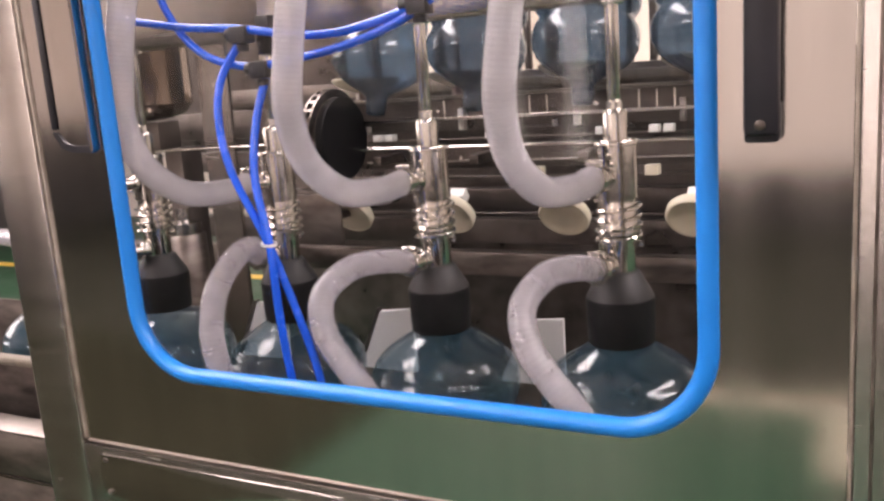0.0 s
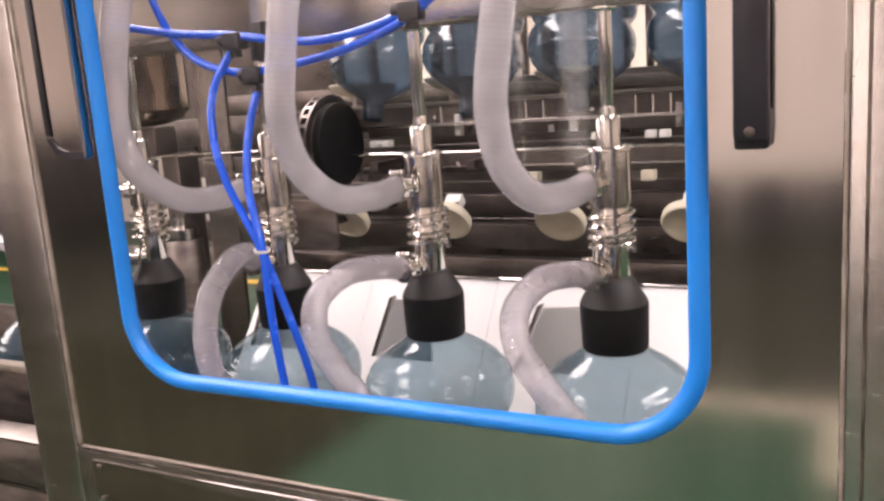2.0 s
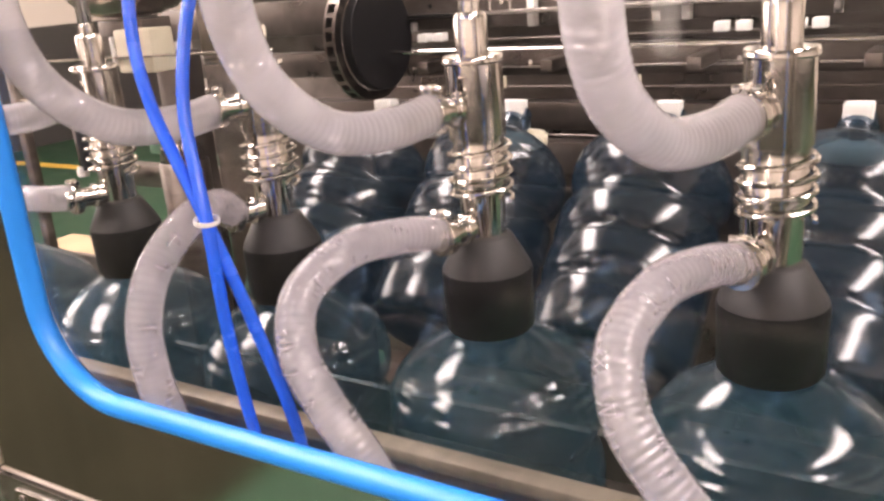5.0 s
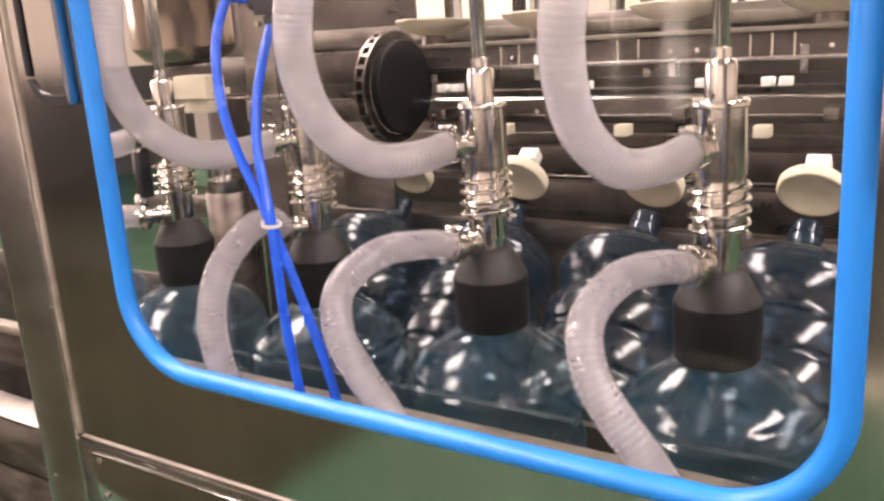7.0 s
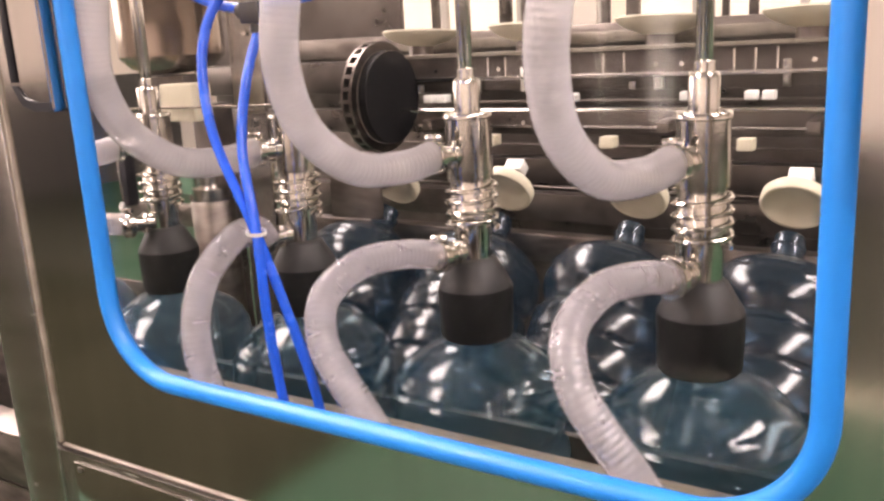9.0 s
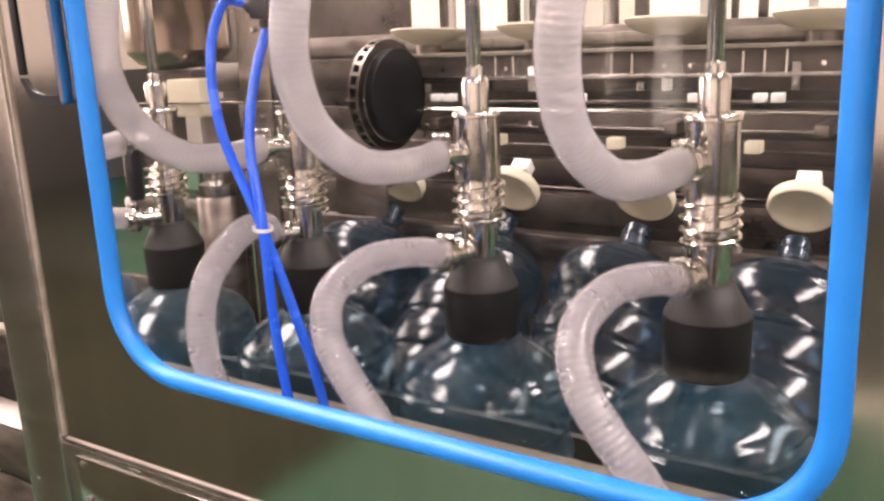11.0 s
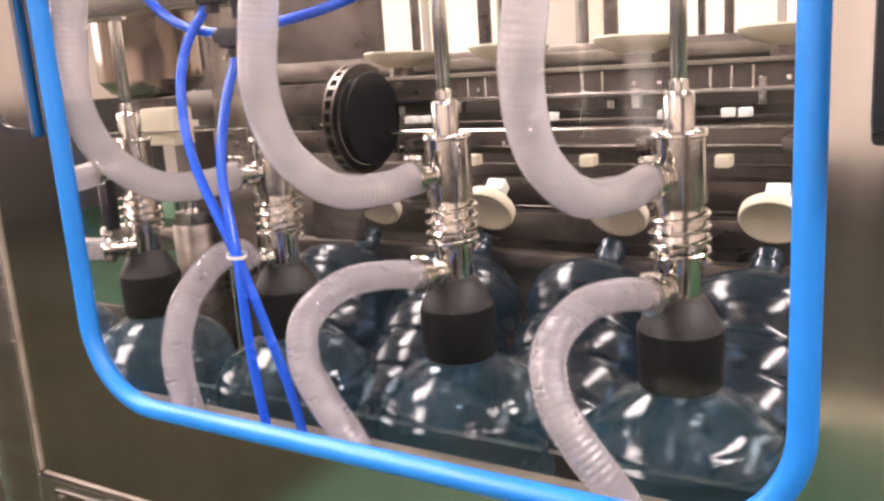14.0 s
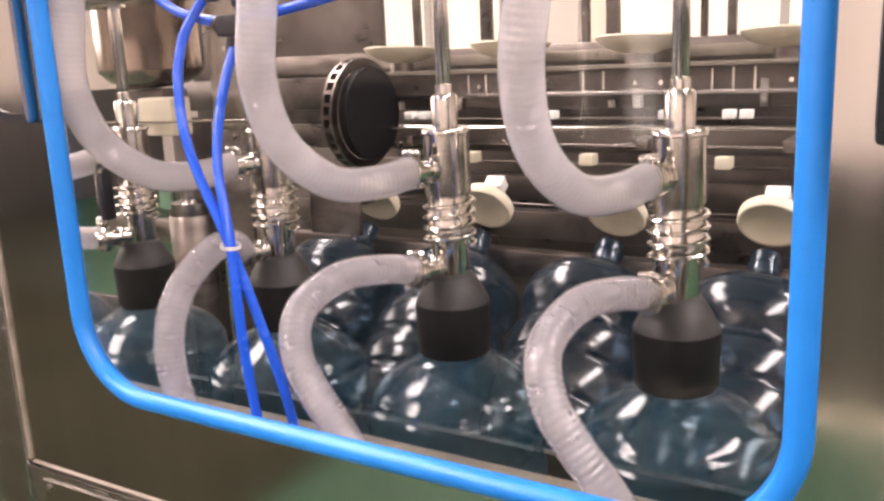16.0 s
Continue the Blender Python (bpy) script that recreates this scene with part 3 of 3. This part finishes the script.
def bottle_profile():
    p = [(0.0, 0.018), (0.07, 0.014), (0.095, 0.002), (0.108, 0.0), (0.122, 0.004), (0.131, 0.014), (0.135, 0.03), (0.1355, 0.085)]
    for z in (0.11, 0.19):
        p += [(0.1355, z - 0.014), (0.1335, z - 0.010), (0.1285, z - 0.004), (0.1285, z + 0.004), (0.1335, z + 0.010), (0.1355, z + 0.014)]
    # the waist under the rounded upper lobe
    p += [(0.1358, 0.244), (0.1335, 0.254), (0.1270, 0.264), (0.1215, 0.272), (0.1200, 0.279), (0.1215, 0.286), (0.1275, 0.296), (0.1325, 0.306), (0.1355, 0.318), (0.1365, 0.331)]
    # the shoulder, with shallow rings moulded round it
    dome = smooth_line([(r, 0, z) for r, z in ((0.1365, 0.331), (0.1340, 0.352), (0.1270, 0.370), (0.1140, 0.388), (0.0960, 0.403), (0.0670, 0.4215), (0.0440, 0.434))], 0.0022)
    run = 0.0
    for i, q in enumerate(dome):
        run += (q - dome[max(i - 1, 0)]).length
        d = (dome[min(i + 1, len(dome) - 1)] - dome[max(i - 1, 0)]).normalized()
        k = 0.0011 * math.sin(math.pi * run / 0.062) * math.sin(2 * math.pi * run / 0.0207) if run < 0.062 else 0.0
        p.append((q.x + d.z * k, q.z - d.x * k))
    p += NECK
    return p


def water_bottle(material, label):
    t = thing("water_bottle", label, "water bottle", group="large water bottles")
    prof = bottle_profile()
    part("body", Geo().lathe(prof[:-len(NECK) + 1], 72), material, t)
    part("neck", Geo().lathe(NECK, 40), material, t)
    return t


BZ = 0.661
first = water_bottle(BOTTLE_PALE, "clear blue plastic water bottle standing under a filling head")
first.matrix_world = pose(HX[0], 0, BZ)
for x in HX[1:] + [-1.33]:
    copy_thing(first, pose(x, 0, BZ))

# ---- turning station behind ----
YS, ZS = 0.78, 1.350
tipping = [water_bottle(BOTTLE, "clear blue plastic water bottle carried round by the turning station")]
tipping[0]["group"] = "bottles in the turning station"
TX = [-0.005, -0.31, -0.615, -0.92]
tipping += [copy_thing(tipping[0], Matrix()) for _ in TX[1:]]

shaft = thing("turning_shaft", "long polished steel turning shaft with a dark end disc", "shaft")
part("shaft", Geo().rod((-0.99, YS, ZS), (0.42, YS, ZS), 0.0045, None, 14), CHROME, shaft)
wheel = Geo().rod((-1.035, YS, ZS + 0.035), (-1.01, YS, ZS + 0.035), 0.118, None, 40)
part("end_disc", wheel, RUBBER, shaft, "dark end disc")
rim = Geo()
for k in range(28):
    a = 2 * math.pi * k / 28
    m = Matrix.Translation((-1.035, YS, ZS + 0.035)) @ Matrix.Rotation(a, 4, "X")
    rim.box(-0.030, -0.002, -0.005, 0.005, 0.119, 0.140, 0, 1, m)
for x in (-1.066, -1.040):
    rim.lathe([(0.119, -0.003), (0.141, -0.003), (0.141, 0.003), (0.119, 0.003), (0.119, -0.003)], 48, Matrix.Translation((x, YS, ZS + 0.035)) @ pose(0, 0, 0, 0, 90))
part("sprocket_rim", rim, WORN, shaft, "toothed worn steel rim")


def neck_cup(material):
    t = thing("neck_cup", "round cream plastic neck cup on the turning station", "neck cup", group="neck cups")
    part("dish", Geo().lathe([(0, 0.004), (0.03, 0.002), (0.046, -0.008), (0.055, -0.017), (0.060, -0.017), (0.063, -0.012), (0.063, 0.004), (0.058, 0.010), (0.02, 0.014), (0, 0.014)], 32), material, t)
    part("stem", Geo().lathe([(0.014, 0.012), (0.014, 0.05), (0, 0.05)], 16), WORN, t)
    part("block", Geo().box(-0.022, 0.022, -0.016, 0.016, 0.042, 0.074, 0.003), WHITE, t, "white plastic block")
    return t


low_cups = [neck_cup(CREAM)]
low_cups += [copy_thing(low_cups[0], Matrix()) for _ in TX[1:]]


def saucer():
    t = thing("bottle_saucer", "wide cream plastic saucer on the upper rail", "saucer", group="upper saucers")
    part("dish", Geo().lathe([(0.036, 0.040), (0.050, 0.046), (0.078, 0.054), (0.098, 0.066), (0.108, 0.078), (0.107, 0.082), (0.100, 0.079), (0.086, 0.067), (0.060, 0.057), (0.036, 0.052)], 40), CREAM, t)
    part("stem", Geo().lathe([(0.034, -0.010), (0.034, 0.041), (0.0, 0.041)], 28), WORN, t, "worn steel stem")
    part("lip", Geo().lathe([(0.0, -0.030), (0.040, -0.030), (0.056, -0.022), (0.063, -0.012), (0.060, -0.010), (0.034, -0.014), (0.0, -0.014)], 36), CREAM, t, "cream lower lip")
    return t


SAUCERS = [-0.056, -0.40, -0.75, -1.09]
plate_1 = saucer()
plate_1.matrix_world = pose(SAUCERS[0], 1.04, 1.465, -4)
for x in SAUCERS[1:]:
    copy_thing(plate_1, pose(x, 1.04, 1.465, -4))

frame_beams = thing("station_frame", "dark steel frame beams of the turning station", "machine frame")
for y, z0, z1, mat in ((0.93, 1.385, 1.475, DARK), (0.98, 1.27, 1.335, DARK), (0.90, 1.06, 1.13, DARK), (1.02, 1.135, 1.20, DARK), (1.2, 1.48, 1.54, WORN)):
    part("beam", Geo().box(-1.9, 0.5, y, y + 0.05, z0, z1, 0.003), mat, frame_beams)
part("front_beam", Geo().box(-1.9, 0.5, 0.62, 0.66, 1.035, 1.095, 0.003), WORN, frame_beams)
part("plate", Geo().box(-1.8, 0.5, 1.30, 1.32, 0.3, 1.268, 0.002).box(-1.32, 0.5, 1.30, 1.32, 1.27, 1.52, 0.002), DARK, frame_beams)
part("plate", Geo().box(-2.2, -1.33, 1.30, 1.32, 1.27, 2.1, 0.002), DARK, frame_beams)
part("upper_rail", Geo().box(-1.25, 0.5, 1.16, 1.19, 1.49, 1.52, 0.003), OLIVE, frame_beams, "pale upper rail")
part("ledge", Geo().box(-1.05, 0.5, 0.88, 0.93, 1.415, 1.425, 0.001), STEEL, frame_beams)
part("ledge", Geo().box(-1.25, 0.5, 0.90, 0.9285, 1.476, 1.484, 0.001), OLIVE, frame_beams, "pale narrow ledge")
part("ledge", Geo().box(-1.05, 0.5, 0.945, 0.9785, 1.290, 1.296, 0.001), STEEL, frame_beams)
for x in (-0.80, -0.75, -0.49, -0.44, -0.19, -0.145, -0.10, 0.12, 0.17):
    part("pin", Geo().rod((x, 0.905, 1.425), (x, 0.905, 1.47), 0.0035, None, 10), CHROME, frame_beams)
for x in (-0.92, -0.88, -0.57, -0.53, -0.265, -0.225, -0.13, -0.095, 0.04, 0.08):
    part("clip", Geo().box(x - 0.012, x + 0.012, 0.80, 0.83, 1.368, 1.386, 0.002), WHITE, frame_beams, "white plastic clip")
for x in TX:
    part("block", Geo().box(x - 0.15, x - 0.118, 0.80, 0.84, 1.262, 1.287, 0.002), CREAM, frame_beams, "cream plastic block")
    part("arm", Geo().box(x - 0.014, x + 0.014, YS + 0.012, 0.93, 1.30, 1.325, 0.002), WORN, frame_beams)


for y, z in ((0.915, 1.36), (0.965, 1.245), (0.885, 1.15), (0.99, 1.10)):
    part("guide_rod", Geo().rod((-1.3, y, z), (0.48, y, z), 0.0030, None, 10), WORN, frame_beams, "thin polished guide rod")
for k, x in enumerate((-1.02, -0.83, -0.70, -0.42, -0.36, -0.08, 0.06, 0.22, 0.30)):
    part("bracket", Geo().box(x - 0.009, x + 0.009, 0.905, 0.9285, 1.385, 1.405 + 0.02 * (k % 3), 0.002), STEEL if k % 2 else WHITE, frame_beams)
    part("bolt", Geo().lathe([(0, 0.006), (0.006, 0.006), (0.008, 0.0)], 6, pose(x + 0.05, 0.9295, 1.44, 90)), CHROME, frame_beams)
    part("bolt", Geo().lathe([(0, 0.006), (0.006, 0.006), (0.008, 0.0)], 6, pose(x + 0.09, 0.9795, 1.30, 90)), CHROME, frame_beams)


for k, x in enumerate((-1.16, -0.93, -0.86, -0.62, -0.55, -0.30, -0.235, 0.03, 0.10, 0.33)):
    part("post", Geo().box(x, x + (0.022, 0.036, 0.016)[k % 3], 1.215, 1.235, 1.5405, 2.15, 0.002), (WORN, DARK)[k % 2], frame_beams)
part("top_beam", Geo().box(-1.25, 0.5, 1.21, 1.25, 2.15, 2.2, 0.003), WORN, frame_beams)


# chute that takes the turned bottles
chute = thing("chute", "sloping steel chute under the turning station", "chute")
m = pose(0, YS, ZS - 0.043, 135) @ pose(0, 0, 0.25 + 0.497)
part("floor_plate", Geo().box(-1.1, 0.2, -0.15, 0.16, 0.0, 0.008, 0.001, 1, m), WORN, chute)
part("side_plate", Geo().box(-1.11, -1.10, 0.2, 0.75, 0.35, 0.85, 0.001), WORN, chute)
part("side_plate", Geo().box(0.20, 0.21, 0.2, 0.75, 0.35, 0.85, 0.001), WORN, chute)
for x in (-1.105, 0.205):
    part("leg", Geo().box(x - 0.02, x + 0.02, 0.45, 0.49, 0.0, 0.35), STEEL, chute)

tray = thing("drip_tray", "dark steel drip tray under the machine", "tray")
part("pan", Geo().box(-1.5, 0.45, 0.16, 1.29, 0.26, 0.27).box(-1.5, 0.45, 0.16, 0.165, 0.27, 0.32).box(-1.5, 0.45, 1.285, 1.29, 0.27, 0.32), DARK, tray)
for x in (-1.4, 0.35):
    for y in (0.22, 1.22):
        part("foot", Geo().box(x - 0.02, x + 0.02, y - 0.02, y + 0.02, 0.0, 0.2595), STEEL, tray)

# white lifting guides between the rows
lifters = []


def lifter():
    t = thing("lifting_guide", "white translucent plastic lifting guide with a steel rim", "bottle guide", group="lifting guides")
    part("sheet", Geo().prism([(-0.165, -0.34), (0.164, -0.34), (0.164, 0.0), (-0.165, 0.0)], 0.006, None, 0.001), SHEET, t, "white translucent plastic sheet")
    part("rim", Geo().box(-0.164, 0.163, -0.006, 0.008, 0.0005, 0.006, 0.001), STEEL, t)
    return t


def cheek():
    t = thing("guide_cheek", "white plastic guide wedge with a brown steel edge", "guide wedge", group="guide wedges")
    part("wedge", Geo().prism([(-0.022, -0.13), (0.115, -0.13), (0.115, 0.008), (0.036, 0.0)], 0.008, None, 0.001), SHEET, t, "white plastic wedge")
    part("edge", Geo().prism([(-0.034, -0.13), (-0.026, -0.13), (0.032, 0.004), (0.025, 0.004)], 0.02, None, 0.001), WORN, t, "brown steel edge strip")
    return t


cheeks = [cheek()]
lifters.append(lifter())
LX = [-0.56, -0.23, -0.89, 0.10]
lifters += [copy_thing(lifters[0], Matrix()) for _ in LX[1:]]
cheeks += [copy_thing(cheeks[0], Matrix()) for _ in LX[1:3]]

# ---- left end machinery ----
TANK = plain("brown_polished_steel", (0.16, 0.125, 0.10), (0.30, 0.24, 0.20), (0.10, 0.22), 1.0, 5, (6, 6, 0.4), 0.03, 200)
tank = thing("steel_tank", "brownish stainless cylinder with a domed lower end", "tank")
part("shell", Geo().lathe([(0, 1.475), (0.06, 1.48), (0.098, 1.492), (0.125, 1.52), (0.125, 1.95), (0.11, 1.97), (0, 1.975)], 40, pose(-1.40, 0.42, 0)), TANK, tank)
part("stand", Geo().box(-1.47, -1.33, 0.38, 0.46, 1.40, 1.474, 0.004).box(-1.36, -1.30, 0.42, 0.5, 0.0, 1.40, 0.004), DARK, tank)
gate = thing("side_plate", "tall stainless side plate with bolts", "plate")
part("plate", Geo().prism([(-1.245, 0.25), (-1.15, 0.25), (-1.125, 1.95), (-1.225, 1.95)], 0.012, pose(0, 0.44, 0), 0.001), STEEL, gate)
for z in (1.36, 1.56, 1.62):
    part("bolt", Geo().lathe([(0, 0.006), (0.006, 0.006), (0.008, 0.0)], 6, pose(-1.17, 0.4385, z, 90)), CHROME, gate)
sensor_rail = thing("guide_rail", "thin polished steel rail beside the filling heads", "rail")
part("rod", Geo().rod((-1.62, 0.298, 1.40), (-0.90, 0.298, 1.41), 0.003, None, 10), CHROME, sensor_rail)
sensor = thing("sensor_block", "cream plastic block sliding on a thin steel rail", "sensor")
part("case", Geo().box(-0.053, 0.054, 0.0, 0.06, -0.042, 0.042, 0.005), CREAM, sensor)
part("clamp", Geo().box(-0.060, -0.0535, -0.006, 0.05, -0.03, 0.03, 0.002), WHITE, sensor, "white plastic clamp")
cover = thing("guard_plate", "grey steel guard plate beside the turning station", "plate")
part("plate", Geo().box(-1.01, -0.865, 0.50, 0.51, 1.13, 1.262, 0.002), WORN, cover)
part("arm", Geo().box(-0.95, -0.93, 0.511, 0.93, 1.18, 1.20, 0.002), DARK, cover)
can = thing("side_cylinder", "translucent grey pneumatic cylinder with a steel cap", "cylinder")
part("barrel", Geo().lathe([(0, 0.72), (0.052, 0.72), (0.054, 0.73), (0.054, 1.165), (0.05, 1.17)], 32, pose(-1.32, 0.42, 0)), WORN, can)
part("cap", Geo().lathe([(0.045, 1.17), (0.046, 1.20), (0.02, 1.207), (0.02, 1.24), (0, 1.24)], 32, pose(-1.32, 0.42, 0)), STEEL, can)
pad = thing("cover_plate", "pale green plastic cover plate on a dark bracket", "plate")
part("plate", Geo().box(-1.525, -1.478, 0.50, 0.51, 1.158, 1.225, 0.004), GREEN_P, pad)
part("bracket", Geo().box(-1.508, -1.494, 0.511, 0.53, 0.0, 1.21, 0.002), DARK, pad)
stand = thing("clamp_stand", "steel rod stand with a black clamp and white tag", "stand")
part("crossbar", Geo().rod((-1.62, 0.25, 1.325), (-1.37, 0.25, 1.325), 0.007, None, 14), CHROME, stand)
part("rod", Geo().rod((-1.437, 0.25, 1.185), (-1.437, 0.25, 1.318), 0.0045, None, 12), CHROME, stand)
part("knob", Geo().lathe([(0, -0.012), (0.011, -0.011), (0.013, 0.0), (0.010, 0.009), (0, 0.010)], 18, pose(-1.437, 0.25, 1.178)), WHITE, stand, "small white knob")
part("clamp", Geo().box(-1.424, -1.404, 0.24, 0.27, 1.18, 1.338, 0.004), PLASTIC, stand, "black plastic clamp")
part("post", Geo().box(-1.622, -1.600, 0.24, 0.262, 0.0, 1.42, 0.003), WORN, stand)
part("tag", Geo().box(-1.578, -1.545, 0.262, 0.268, 1.334, 1.400, 0.002), WHITE, stand, "white plastic tag")
box = thing("cardboard_box", "brown cardboard box lying on the hall floor", "box")
part("carton", Geo().box(-4.1, -3.45, 1.35, 1.95, 0.0, 0.30, 0.006), CARD, box)
part("flap", Geo().box(-4.1, -3.45, 1.35, 1.64, 0.301, 0.306, 0.001), CARD, box)
# ---- air lines ----
def air_line(ctrl, r=0.0062):
    t = thing("air_tube", "bright blue plastic air tube", "tube", group="blue air tubes")
    part("tube", Geo().sweep(smooth_line(ctrl, 0.01), r, 12), TUBE, t)
    return t


air_line([(-0.512, -0.25, 1.61), (-0.535, -0.272, 1.56), (-0.535, -0.29, 1.50), (-0.505, -0.31, 1.42), (-0.4375, -0.3265, 1.315), (-0.405, -0.318, 1.21), (-0.386, -0.305, 1.11), (-0.378, -0.29, 0.98)])
air_line([(-0.473, -0.245, 1.555), (-0.476, -0.275, 1.49), (-0.466, -0.305, 1.41), (-0.4305, -0.3315, 1.313), (-0.425, -0.334, 1.21), (-0.422, -0.326, 1.11), (-0.415, -0.31, 0.98)])
air_line([(-0.76, -0.25, 1.672), (-0.708, -0.25, 1.659), (-0.61, -0.25, 1.642), (-0.513, -0.25, 1.632), (-0.384, -0.25, 1.612), (-0.291, -0.25, 1.616), (-0.189, -0.25, 1.642), (-0.09, -0.24, 1.70)])
air_line([(-0.68, -0.24, 1.72), (-0.657, -0.24, 1.668), (-0.618, -0.245, 1.622), (-0.565, -0.25, 1.59), (-0.489, -0.25, 1.574), (-0.388, -0.25, 1.582), (-0.293, -0.25, 1.598), (-0.199, -0.25, 1.63), (-0.13, -0.24, 1.68)])
tie = thing("cable_tie", "white cable tie round two blue tubes", "cable tie")
part("band", Geo().lathe([(0.0108, -0.002), (0.0122, -0.002), (0.0122, 0.002), (0.0108, 0.002), (0.0108, -0.002)], 20, pose(-0.434, -0.3285, 1.314, 4, 8, 0)), WHITE, tie)
for p, a in (((-0.505, -0.25, 1.622), 0), ((-0.474, -0.25, 1.568), 0), ((-0.195, -0.25, 1.636), 1)):
    t = thing("air_fitting", "black push-in air fitting on the blue tubes", "fitting", group="air fittings")
    x, y, z = p
    part("body", Geo().box(x - 0.016, x + 0.016, y - 0.013, y + 0.013, z - 0.013, z + 0.013, 0.003), PLASTIC, t)
    part("collar", Geo().rod((x - (0.028 if not a else 0.03), y, z + 0.003), (x - 0.0165, y, z + 0.003), 0.0095, None, 16), PLASTIC, t)
    part("collar", Geo().rod((x, y, z - 0.024), (x, y, z - 0.0135), 0.0095, None, 16), PLASTIC, t)
valve = thing("air_valve", "small black and steel air valve behind the blue tubes", "valve")
part("body", Geo().box(-0.493, -0.467, -0.232, -0.195, 1.59, 1.65, 0.004), PLASTIC, valve)
part("stem", Geo().rod((-0.48, -0.213, 1.545), (-0.48, -0.213, 1.5895), 0.011, None, 16), CHROME, valve)
part("bracket", Geo().box(-0.60, -0.40, -0.188, -0.045, 1.70, 1.712, 0.002).box(-0.51, -0.45, -0.2, -0.188, 1.60, 1.712, 0.002), STEEL, valve)
hose([(0.33, -0.02, 1.24), (0.29, -0.10, 1.235), (0.245, -0.20, 1.20), (0.195, -0.28, 1.14), (0.165, -0.305, 1.08), (0.145, -0.306, 1.0), (0.14, -0.30, 0.92)])

# ---- what moves ----
def about_shaft(x, theta, reach, drop=0.0):
    """Pose of a bottle whose neck points at the shaft: theta 0 is bottom up, 90 is bottom to the front."""
    return pose(x, YS, ZS - drop, theta) @ pose(0, 0, reach, 0, 0, 0) @ pose(0, 0, 0.495, 180, 0, 0)


TIP = [(0, -16, 0.10, 0), (2.0, -16, 0.10, 0), (2.3, 2, 0.115, 0), (2.6, 28, 0.115, 0), (2.9, 52, 0.12, 0), (3.2, 68, 0.12, 0), (3.5, 80, 0.12, 0), (3.8, 93, 0.12, 0),
       (4.1, 107, 0.12, 0), (4.4, 120, 0.12, 0), (4.7, 130, 0.13, 0), (5.2, 134, 0.17, 0.01), (5.8, 135, 0.235, 0.035), (6.3, 135, 0.25, 0.043), (16, 135, 0.25, 0.043)]
LIFT = [(0, 0.205, 0.62, 0), (0.8, 0.205, 0.64, 0), (1.1, 0.27, 0.86, -6), (1.35, 0.37, 1.00, -24), (1.65, 0.44, 1.078, -40), (2.2, 0.44, 1.085, -38), (3.8, 0.44, 1.07, -38),
        (4.1, 0.43, 1.05, -37), (4.3, 0.32, 0.84, -20), (4.5, 0.21, 0.63, 0), (5.0, 0.205, 0.62, 0), (16, 0.205, 0.62, 0)]
WEDGE = [(0, -0.05, 1.06), (0.5, -0.05, 1.06), (1.0, 0.0, 1.092), (1.5, 0.0, 1.10), (3.5, 0.0, 1.10), (4.0, 0.0, 1.09), (4.2, 0.0, 1.0), (4.5, 0.0, 0.62), (16, 0.0, 0.62)]
SENSOR = [(0, -0.34), (2.5, -0.34), (3.1, -0.04), (3.4, 0.0), (16, 0.0)]
CUP = [(0, 52), (2.0, 52), (2.3, 38), (2.6, 17), (3.0, 5), (3.8, 0), (4.7, 0), (5.6, 20), (6.4, 52), (16, 52)]


def motions():
    for ob, x in zip(tipping, TX):
        walk(ob, [(t, about_shaft(x, a, r, d)) for t, a, r, d in TIP])
    for ob, x in zip(lifters, LX):
        early = 0.5 if x > -0.3 else 0.0
        walk(ob, [(t - (early if 3.5 < t < 6 else 0), pose(x, y, z, a)) for t, y, z, a in LIFT])
    for ob, x in zip(cheeks, LX):
        walk(ob, [(t, pose(x + dx, 0.185, z)) for t, dx, z in WEDGE])
    walk(sensor, [(t, pose(-1.272 + dx, 0.301, 1.415)) for t, dx in SENSOR])
    for ob, x in zip(low_cups, TX):
        walk(ob, [(t, pose(x, YS - 0.14, 1.193, -a)) for t, a in CUP])


motions()
